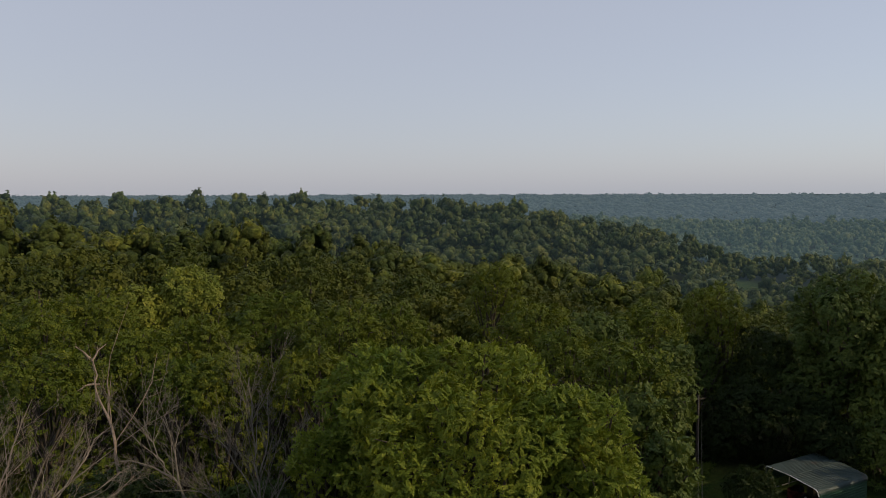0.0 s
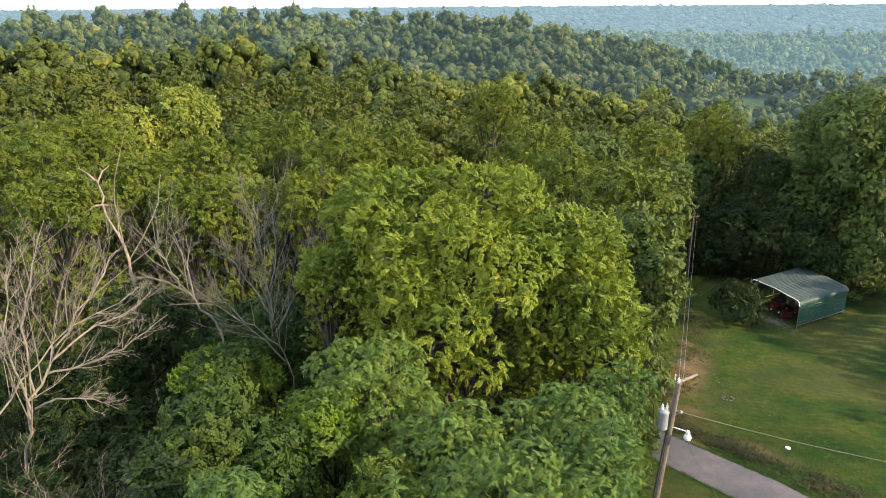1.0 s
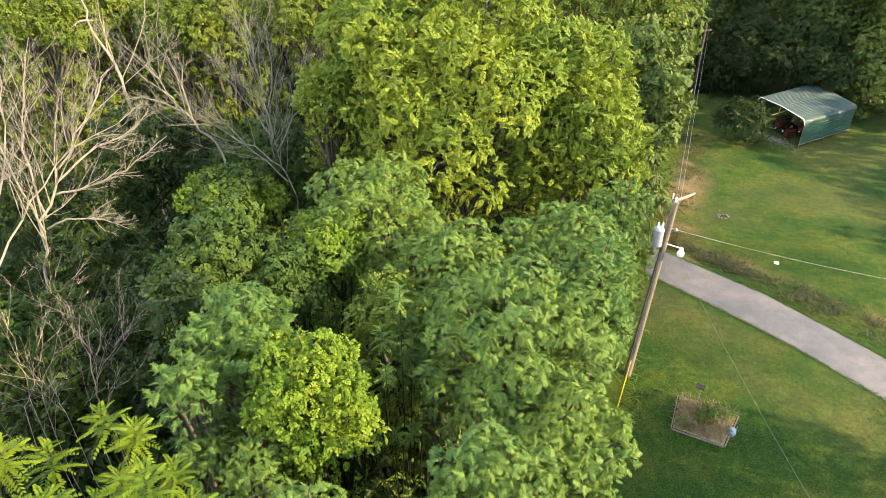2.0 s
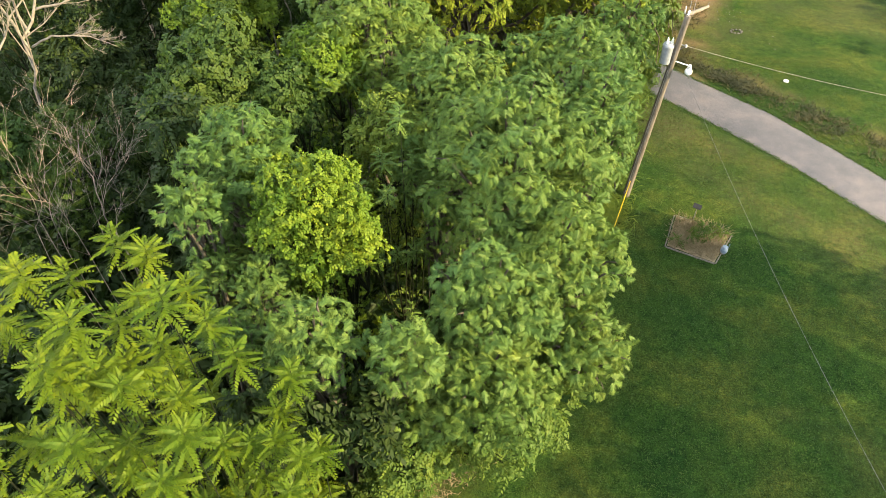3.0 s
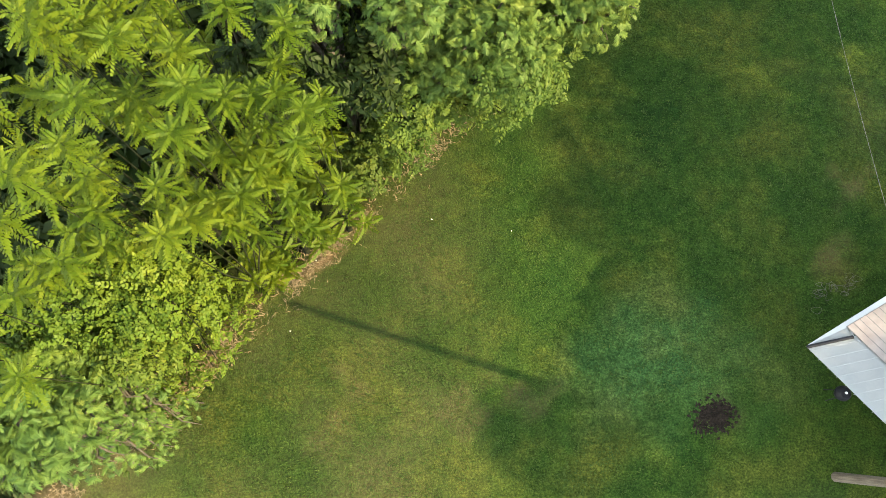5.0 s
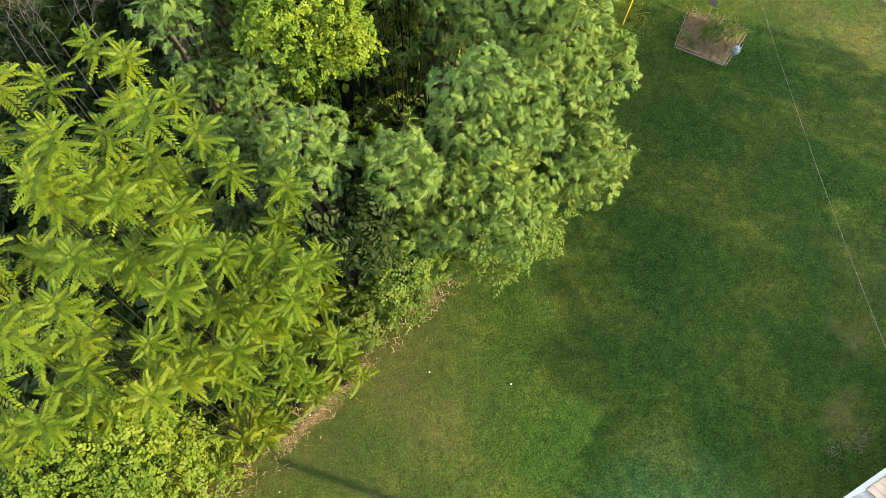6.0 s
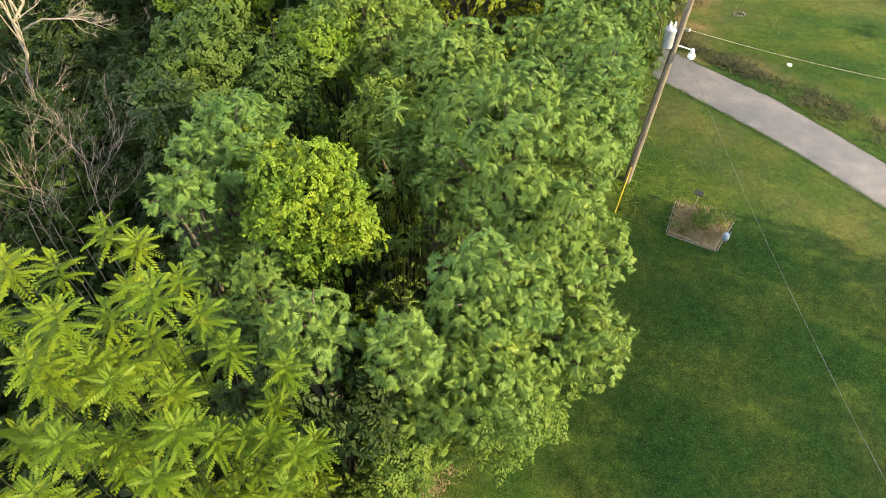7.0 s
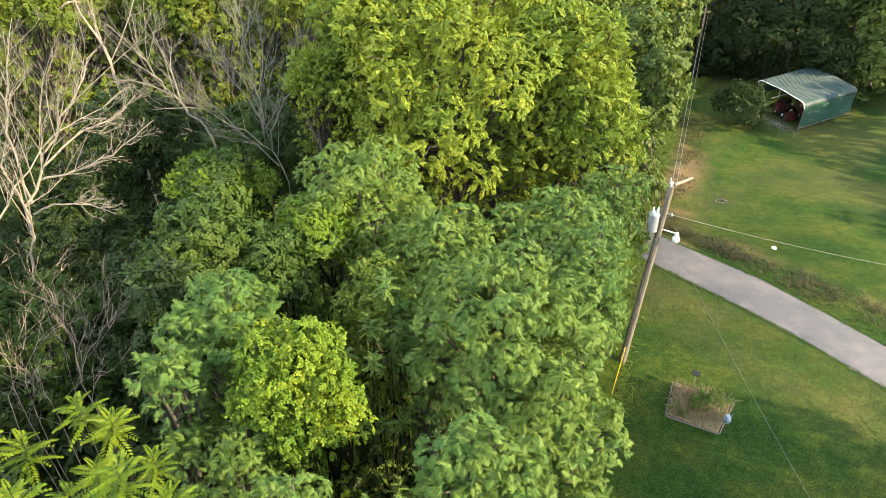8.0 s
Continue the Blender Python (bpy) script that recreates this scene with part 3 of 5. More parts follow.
def frond(pairs, length, leaf, width, droop, seed, hang=0.22, loose=0.1):
    """A long arching pinnate leaf: combs of narrow leaflets on both sides of its rib."""
    rng = np.random.default_rng(seed)
    quads = []
    for k in range(pairs):
        t = (k + 0.9) / pairs
        base = np.array([t * length, 0, 0.16 * t * length - droop * t * t * length])
        size = leaf * min(1.0, 0.55 + 2.2 * t) * (1.0 if t < 0.6 else 1.0 - 1.5 * (t - 0.6) ** 1.3) * rng.uniform(0.92, 1.08)
        for side in (-1, 1):
            a = 1.28 - 0.3 * t + rng.uniform(-0.08, 0.08)
            d = unit(np.array([math.cos(a), side * math.sin(a), -hang - 0.4 * droop * t + rng.uniform(-loose, loose)]))
            s = unit(np.cross([0, 0, 1.0], d)) + np.array([0, 0, rng.uniform(-1.5, 1.5) * loose])
            mid = base + d * size * 0.45
            quads.append([base, mid + s * width / 2, base + d * size, mid - s * width / 2])
    return np.array(quads).reshape(-1, 3)


def feather(pairs, length, leaf, width, droop, seed):
    """A soft feathery leaf: a comb of fine three-cornered leaflets on both sides of its rib."""
    rng = np.random.default_rng(seed)
    tris = []
    for k in range(pairs):
        t = (k + 0.7) / pairs
        base = np.array([t * length, 0, 0.1 * t * length - droop * t * t * length])
        size = leaf * (0.6 + 1.6 * t if t < 0.3 else 1.08 - 0.75 * (t - 0.3)) * rng.uniform(0.85, 1.1)
        for side in (-1, 1):
            a = 1.05 - 0.35 * t + rng.uniform(-0.12, 0.12)
            d = unit(np.array([math.cos(a), side * math.sin(a), -0.2 - 0.5 * droop * t + rng.uniform(-0.07, 0.07)]))
            tris.append([base - [width * 0.7, 0, 0], base + d * size, base + [width * 0.7, 0, 0]])
    return np.array(tris).reshape(-1, 3)


# style: name, label, lobes, sprigs per square metre, sprig shapes, outward, droop, under, trunk share
SPRIGS = {
    "big": [sprig(4, 0.34, 0.17, 0.085, 0.8, 0.2, k) for k in range(4)],
    "mimosa": [feather(10, 0.23, 0.125, 0.02, 0.4, 10 + k) for k in range(6)],
    "vine": [sprig(3, 0.2, 0.09, 0.075, 0.9, 0.2, 20 + k) for k in range(4)],
    "broad": [sprig(3, 0.26, 0.135, 0.095, 0.85, 0.3, 30 + k) for k in range(4)],
    "locust": [sprig(5, 0.36, 0.14, 0.065, 1.0, 0.4, 40 + k) for k in range(4)],
    "dull": [sprig(4, 0.5, 0.26, 0.11, 0.9, 0.4, 50 + k) for k in range(4)],
    "pale": [sprig(3, 0.26, 0.12, 0.075, 0.85, 0.25, 70 + k) for k in range(4)],
    "yellow": [sprig(2, 0.7, 0.50, 0.30, 0.8, 0.35, 80 + k) for k in range(4)],
    "walnut": [sprig(3, 0.5, 0.26, 0.14, 0.85, 0.3, 90 + k) for k in range(4)],
    "oak": [sprig(3, 0.42, 0.27, 0.16, 0.85, 0.3, 100 + k) for k in range(4)],
}
# name, label, lobes, lobe size, flatness, sprigs per square metre, outward, droop, under, lie
STYLE = {
    "big": ("maple_tree", "tall spreading maple with drooping olive-green leaves", 110, (0.10, 0.2), 1.05, 21, 0.6, -0.22, -0.4, 0.15),
    "mimosa": ("mimosa_tree", "mimosa tree with layered feathery blue-green leaves", 34, (0.18, 0.34), 0.62, 72, 0.45, 0.2, 0.05, -0.2),
    "vine": ("vine_mound", "bright green broad-leaved vine smothering a small tree", 20, (0.14, 0.42), 0.85, 84, 0.5, 0.1, -0.4, 0.2),
    "broad": ("broadleaf_sapling", "bushy broadleaf sapling with mid-green leaves", 26, (0.2, 0.4), 0.8, 46, 0.4, 0.3, -0.4, 0.1),
    "locust": ("locust_tree", "young locust tree with fine yellow-green leaflets", 24, (0.2, 0.4), 0.8, 28, 0.5, 0.4, -0.4, 0.1),
    "dull": ("understorey_bush", "dull dark green understorey bush in shade", 20, (0.2, 0.4), 0.7, 11, 0.4, 0.3, -0.4, 0.0),
    "pale": ("elder_bush", "pale yellow-green elder bush at the wood's edge", 22, (0.2, 0.4), 0.8, 44, 0.5, 0.2, -0.4, 0.2),
    "yellow": ("poplar_tree", "yellow-green poplar with sunlit silvery leaves", 26, (0.2, 0.36), 1.0, 5.0, 0.4, 0.3, -0.5, 0.2),
    "walnut": ("walnut_tree", "walnut tree with a lobed warm green crown", 44, (0.15, 0.28), 0.85, 8.4, 0.5, 0.08, -0.5, 0.2),
    "oak": ("oak_tree", "tall dark green oak with a dense crown", 40, (0.16, 0.32), 0.9, 9.5, 0.4, 0.15, -0.6, 0.2),
}
seeds = np.random.default_rng(5)


def plant(style, x, y, z, rx, rz):
    """One tree with its crown's centre at (x, y, z), standing on the ground."""
    name, label, lobes, size, flat, per_area, outward, droop, under, lie = STYLE[style]
    rng = np.random.default_rng(int(seeds.integers(1 << 30)))
    g = float(height(x, y))
    foot = np.array([x + rng.uniform(-0.3, 0.3), y + rng.uniform(-0.3, 0.3), g - 0.15])
    if y < 70:  # the crown may lean out over the lawn, the trunk stands inside the woods
        for _ in range(12):
            if woods(foot[0], foot[1]) > 1.3 or woods(x, y) < -4:
                break
            slope = [float(woods(foot[0] + 0.2, foot[1]) - woods(foot[0] - 0.2, foot[1])), float(woods(foot[0], foot[1] + 0.2) - woods(foot[0], foot[1] - 0.2))]
            foot[:2] += 0.25 * unit(np.array(slope))
    top = thing(name, (float(foot[0]), float(foot[1]), g), label, "bush" if "bush" in name or "mound" in name or "sapling" in name else "tree", group=name + "s")
    blobs = crown_blobs(rng, (x, y, z), rx, rz, lobes, size, flat, 0.95 if style in ("mimosa", "vine", "walnut", "big", "oak") else 0.8, 0.4 if style == "mimosa" else 0.6)
    for k in range(int(lobes * (0.8 if lobes > 30 else 0.6) * max(0.0, z - rz * 0.3 - g) / (rx + rz))):  # lower boughs down to the ground
        a, q = rng.uniform(0, 6.28), rng.uniform(0.35, 0.8)
        r = rng.uniform(*size) * 1.15
        blobs.append((np.array([x + rx * q * math.cos(a), y + rx * q * math.sin(a), rng.uniform(z - rz * 0.9 if -4 < woods(x, y) < 3.2 and y > 8 and x < 5 else g + 0.4 if y > 12 or x < -4 else g + 0.45 * (z - g), z - rz * 0.2)]), np.array([rx, rx, rx * flat]) * r))
    v, f = trunk_of(rng, foot, (x, y, z), rx, rz, blobs, (0.04 if lobes > 30 else 0.012) + (0.017 if lobes > 30 else 0.007) * (z + rz - g))
    off = np.array(top.location)
    wood = BARK if lobes > 30 else STEM
    part("trunk", mesh_from("trunk", v - off, f, wood, True), wood, top)
    v, f = leaves(rng, blobs, np.array([x, y, z - rz * 0.4]), per_area, SPRIGS[style], outward, droop, under=under, lie=lie, loose=0.14 if style == "mimosa" else 0.25, sides=3 if style == "mimosa" else 4)
    part("crown", mesh_from("crown", v - off, f, LEAF[style]), LEAF[style], top)
    return top


FRONDS = [frond(10, 0.46, 0.15, 0.06, 0.8, 60 + k, 0.35, 0.06) for k in range(4)]


def plant_ailanthus(x, y, z, rx, rz, leaf="ailanthus", size=1.0, name="ailanthus_tree", label="tree of heaven with whorls of long yellow-green fronds"):
    """Slender stems, each topped by a plume of long arching pinnate fronds."""
    rng = np.random.default_rng(int(seeds.integers(1 << 30)))
    g = float(height(x, y))
    top = thing(name, (x, y, g), label, "tree", group=name + "s")
    off = np.array([x, y, g])
    stems, vs = [], []
    tips = []
    n = max(4, int(4.2 * rx * rx))
    for k in range(n):
        a, q = k * 2.39996 + rng.uniform(-0.3, 0.3), math.sqrt((k + 0.5) / n)
        tips.append((np.array([x + rx * q * math.cos(a), y + rx * q * math.sin(a), z + rz * (0.8 - 0.8 * q * q) + rng.uniform(-1.2, 0.9)]), 19, 1.0))
    for k in range(int(n * 0.8)):
        a, q = rng.uniform(0, 6.28), rng.uniform(0.5, 1.1)
        tips.append((np.array([x + rx * q * math.cos(a), y + rx * q * math.sin(a), z - 1.3 - rz * 0.7 * q + rng.uniform(-0.8, 0.1)]), 14, 0.95))
    for k in range(n + n // 2):
        a, q = rng.uniform(0, 6.28), rng.uniform(0.2, 1.1)
        tips.append((np.array([x + rx * q * math.cos(a), y + rx * q * math.sin(a), g + rng.uniform(0.1, 0.6) * (z - g)]), 10, 1.1))
    fork = np.array([x, y, g + (z - g) * 0.3])
    stems.append(tube([off - [0, 0, 0.15], (off + fork) / 2 + [0.05, 0.04, 0], fork], [0.11, 0.09, 0.07], 7))
    for tip, m, big in tips:
        low = np.array([x + (tip[0] - x) * 0.8, y + (tip[1] - y) * 0.8, g + (tip[2] - g) * 0.55])
        stems.append(tube([fork * 0.5 + off * 0.5, low, tip], [0.022, 0.016, 0.007], 5))
        lean = unit(np.array([tip[0] - x, tip[1] - y, 0]) * 0.22 / max(rx, 0.5) + [0, 0, 1] + rng.normal(size=3) * 0.1)
        for j in range(m):
            a = j * 2.39996 + rng.uniform(-0.25, 0.25)
            s = j / m
            rise = 1.5 - 1.6 * s ** 0.8 + rng.uniform(-0.12, 0.12)
            d = unit(np.array([math.cos(a), math.sin(a), 0]) + lean * rise)
            up = unit(lean - d * (lean @ d))
            side = np.cross(up, d)
            tp = FRONDS[rng.integers(0, 4)] * (rng.uniform(0.85, 1.15) * big * size * 0.92 * (0.5 + 0.55 * min(1.0, 1.8 * s)))
            vs.append(tip - lean * (0.6 * s) + tp[:, :1] * d + tp[:, 1:2] * side + tp[:, 2:] * up)
    v, f = joined(stems)
    part("trunk", mesh_from("trunk", v - off, f, STEM, True), STEM, top)
    v = np.concatenate(vs)
    part("crown", mesh_from("crown", v - off, np.arange(len(v)).reshape(-1, 4), LEAF[leaf]), LEAF[leaf], top)


# ---- trees near the lawn ----
for row in ((1.3, 31.7, 9.2, 6.2, 5.1), (-2.3, 34.3, 10.7, 3.4, 3.1), (5.8, 30.3, 9.7, 2.8, 3.6), (6.7, 27.3, 8.3, 1.9, 2.6), (-5.4, 33.2, 8.7, 1.7, 1.7),):
    plant("big", *row)
for row in ((6.6, 23.2, 7.2, 1.3, 1.9), (-2.6, 22.3, 8.3, 2.7, 1.8), (0.1, 19.2, 8.0, 2.0, 1.7), (4.0, 19.7, 8.4, 1.9, 1.5), (4.4, 17.1, 8.4, 1.4, 2.0), (-5.5, 14.5, 8.9, 1.6, 1.5), (1.9, 14.6, 8.7, 2.5, 2.1), (2.7, 12.1, 7.8, 1.7, 1.6), (3.45, 10.0, 6.8, 0.95, 0.8), (1.1, 10.4, 8.1, 1.4, 1.5), (0.9, 9.0, 7.1, 1.4, 1.1), (-0.95, 8.8, 8.4, 0.75, 0.7), (-3.1, 9.2, 8.4, 0.95, 0.9), (-6.2, 12.5, 9.3, 0.8, 0.8), (-5.9, 12.2, 7.5, 0.7, 0.7), (-5.3, 10.0, 7.5, 0.6, 0.6), (-8.6, 1.3, 6.9, 1.0, 0.8), (-8.1, 0.8, 6.6, 0.9, 0.7),):
    plant("mimosa", *row)
for row in ((-8.6, 0.1, 6.8, 1.0, 0.8), (-9.0, 0.7, 7.7, 1.0, 0.9), (-4.6, 11.6, 7.7, 0.8, 0.6), (-0.5, 8.9, 6.4, 1.0, 0.8), (1.3, 17.9, 8.0, 1.4, 1.2), (-0.4, 16.4, 7.6, 1.2, 1.2),):
    plant("mimosa", *row)
for row in ((-4.0, 20.7, 8.1, 1.5, 1.2), (-3.3, 12.9, 9.4, 1.2, 1.0), (-2.5, 12.3, 8.6, 0.8, 1.1), (-3.3, 11.9, 8.0, 0.6, 0.6), (-4.9, 14.3, 9.1, 0.7, 0.6), (-4.1, 12.3, 9.0, 0.8, 1.0), (-10.3, 28.9, 5.8, 1.9, 0.7), (-8.9, 29.6, 5.0, 1.2, 0.8)):
    plant("vine", *row)
for row in ((-7.3, 19.4, 8.4, 2.1, 1.8), (-8.6, 18.9, 7.6, 1.1, 1.3), (-5.3, 19.2, 8.0, 1.5, 1.1), (-9.7, 35.1, 5.0, 3.1, 1.7), (-9.9, 28.6, 6.1, 1.6, 1.0), (-14.8, 21.2, 4.4, 1.7, 1.1), (-16.6, 20.6, 5.0, 1.4, 1.1), (-2.6, 7.9, 2.0, 0.9, 0.9)):
    plant("broad", *row)
for row in ((2.9, 17.0, 7.8, 1.5, 1.5), (-1.6, 17.1, 7.8, 1.4, 1.2), (2.5, 9.6, 6.3, 0.7, 0.6), (1.3, 8.5, 6.9, 1.0, 0.7), (-1.1, 8.1, 5.5, 0.8, 0.7), (-7.4, 1.8, 6.3, 0.7, 0.6), (-1.7, 8.4, 2.2, 0.9, 1.0), (-0.7, 9.2, 2.6, 0.9, 1.0), (0.6, 9.9, 3.2, 1.0, 1.0), (1.4, 8.5, 5.0, 0.65, 0.72), (0.3, 8.7, 4.3, 0.60, 0.66), (2.2, 8.9, 5.4, 0.60, 0.66)):
    plant("locust", *row)
for row in ((-1.5, 14.7, 8.7, 1.1, 1.7),):
    plant_ailanthus(*row, leaf="mimosa", size=0.62, name="sumac_tree", label="slender sumac with grey-green pinnate leaves among mimosas")
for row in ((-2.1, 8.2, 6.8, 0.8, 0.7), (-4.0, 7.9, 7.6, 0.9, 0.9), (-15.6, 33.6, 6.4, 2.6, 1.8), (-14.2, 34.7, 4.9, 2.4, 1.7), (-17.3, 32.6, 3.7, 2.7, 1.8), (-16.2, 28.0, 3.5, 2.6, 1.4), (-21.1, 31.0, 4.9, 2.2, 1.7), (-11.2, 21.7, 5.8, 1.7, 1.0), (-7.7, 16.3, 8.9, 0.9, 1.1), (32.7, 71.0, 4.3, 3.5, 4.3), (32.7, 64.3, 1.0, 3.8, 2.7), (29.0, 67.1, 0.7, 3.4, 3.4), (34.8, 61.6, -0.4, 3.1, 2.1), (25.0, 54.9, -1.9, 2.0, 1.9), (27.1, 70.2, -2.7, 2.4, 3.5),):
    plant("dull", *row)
for row in ((-3.2, 6.3, 7.7, 0.8, 0.7), (-3.9, 7.4, 9.1, 0.9, 0.8), (-5.3, 7.6, 10.6, 1.1, 1.1), (-6.6, 7.1, 11.3, 1.2, 1.2), (-6.5, 5.5, 10.6, 1.0, 1.0), (-4.9, 5.9, 9.2, 0.9, 0.9), (-7.2, 4.0, 9.9, 0.9, 1.2), (-5.6, 4.3, 8.3, 0.9, 0.7), (-4.5, 5.6, 7.2, 0.9, 0.7), (-8.1, 8.4, 10.5, 1.1, 1.1), (-6.3, 9.5, 10.3, 0.8, 1.1), (-8.4, 1.4, 9.2, 1.2, 1.2), (-8.0, 5.3, 10.6, 1.0, 1.0), (-8.0, 3.1, 8.6, 0.7, 0.7), (-7.1, 3.7, 8.8, 0.7, 0.6), (-6.5, 6.8, 10.5, 0.8, 0.7),):
    plant_ailanthus(*row)
for row in ((-6.9, 3.5, 6.9, 1.1, 0.7), (-6.3, 3.7, 5.0, 0.5, 0.5), (-8.0, 2.4, 7.3, 0.9, 0.7), (-6.7, 2.6, 6.6, 0.8, 0.6),):
    plant("pale", *row)
for row in ((-33.3, 92.8, 8.3, 4.6, 3.7), (-38.2, 89.1, 7.2, 3.5, 2.8),):
    plant("yellow", *row)
for row in ((-16.1, 69.0, 8.5, 4.4, 3.3), (-32.5, 65.4, 9.2, 4.7, 3.1), (-32.3, 56.3, 9.6, 3.2, 3.2), (-38.6, 62.8, 7.7, 3.0, 3.6), (-23.2, 53.8, 8.7, 3.3, 2.4), (-20.4, 61.3, 8.0, 3.5, 3.0), (-8.5, 62.1, 8.7, 3.5, 3.0), (-4.2, 64.6, 8.5, 3.4, 2.3), (-9.0, 49.5, 8.4, 2.8, 2.4), (-26.6, 47.5, 8.3, 3.1, 2.3), (-14.9, 50.0, 7.5, 3.3, 2.5), (-18.5, 49.9, 7.6, 2.9, 2.1), (-24.6, 50.6, 7.4, 2.5, 2.1), (8.2, 60.3, 9.7, 3.3, 2.4), (6.8, 86.9, 9.1, 3.3, 3.6), (8.5, 47.9, 10.0, 2.3, 2.3), (10.7, 40.2, 10.8, 2.4, 2.1), (19.6, 65.9, 8.3, 3.2, 2.7),):
    plant("walnut", *row)
for row in ((28.6, 73.5, 8.3, 2.9, 3.9),):
    plant("walnut", *row)
for row in ((13.3, 59.3, 9.2, 2.9, 1.9), (12.8, 40.2, 9.1, 1.5, 2.3), (10.8, 33.6, 7.5, 1.3, 2.6), (10.4, 36.5, 8.9, 1.5, 2.2), (18.5, 55.3, 7.2, 1.8, 2.7), (26.8, 73.1, 3.2, 3.0, 4.2), (38.5, 66.6, 8.4, 4.9, 5.6), (36.7, 67.3, 2.3, 3.3, 4.5), (40.8, 63.3, 5.6, 3.6, 6.2), (39.0, 60.6, 0.5, 3.1, 3.6),):
    plant("oak", *row)


# ---- woods farther off ----
def wood_shapes(lobes, per_area, quad, count, seed0):
    """Crowns of height 1 to 2 over a unit radius, for many trees."""
    shapes = []
    for k in range(count):
        rng = np.random.default_rng(seed0 + k)
        blobs = crown_blobs(rng, (0, 0, 0), 1.0, rng.uniform(0.85, 1.35), lobes, (0.22, 0.42))
        sp = [sprig(1, quad, quad * 1.1, quad * 0.85, 0.9, 0.3, seed0 + 50 + j) for j in range(3)]
        shapes.append(leaves(rng, blobs, np.array([0, 0, -0.5]), per_area, sp, 0.08, 0.1, under=-0.3, lie=0.9, loose=0.13)[0])
    return shapes


def lobed_crown(seed, lobes, fine, sprigs, quad):
    """A crown of uneven overlapping lobes over a unit radius: vertices and triangles."""
    rng = np.random.default_rng(seed)
    bm = bmesh.new()
    bmesh.ops.create_icosphere(bm, subdivisions=fine, radius=1.0)
    ball = np.array([v.co[:] for v in bm.verts])
    tris = np.array([[v.index for v in f.verts] for f in bm.faces])
    bm.free()
    vs, fs = [], []
    tall = rng.uniform(0.85, 1.4)
    for k in range(lobes):
        h = 1 - 1.35 * (k + 0.5) / lobes
        a, q = k * 2.39996 + rng.uniform(-0.5, 0.5), math.sqrt(max(0, 1 - h * h))
        c = np.array([q * math.cos(a), q * math.sin(a), h * tall]) * rng.uniform(0.4, 0.78)
        r = rng.uniform(0.24, 0.46)
        vs.append(c + ball * r * rng.uniform(0.76, 1.16, (len(ball), 1)) * [1, 1, rng.uniform(0.8, 1.15)])
        fs.append(tris + k * len(ball))
    v, f = np.concatenate(vs) * 0.9, np.concatenate(fs)
    blobs = [(np.mean(q, axis=0), np.full(3, np.ptp(q[:, 0]) / 2)) for q in vs]
    leaf = leaves(rng, blobs, np.array([0, 0, -0.4]), sprigs, [sprig(1, quad, quad * 1.1, quad * 0.8, 0.9, 0.3, seed + j) for j in range(3)], 0.25, 0.15, under=-0.3, lie=0.6, loose=0.25)[0]
    q = np.arange(len(leaf)).reshape(-1, 4) + len(v)
    return np.concatenate([v, leaf]), np.concatenate([f, q[:, [0, 1, 2]], q[:, [0, 2, 3]]])


PLANTED = [(o.location.x, o.location.y) for o in scene.objects if o.get("category") in ("tree", "bush")]
PX, PY = np.array([p[0] for p in PLANTED]), np.array([p[1] for p in PLANTED])


def spots(rng, near, far, gap, az0=-44.0, az1=44.0, loose=0.28):
    """Places in the woods between two distances, about gap metres apart."""
    out = []
    d = near
    while d < far:
        step = gap
        n = int(d * math.radians(az1 - az0) / step)
        a = np.radians(az0 + (np.arange(n) + rng.random()) * (az1 - az0) / max(n, 1)) + rng.normal(size=n) * loose * step / d
        r = d + rng.normal(size=n) * loose * step
        out.append(np.stack([r * np.sin(a), r * np.cos(a)], 1))
        d += step * 0.9
    return np.concatenate(out)


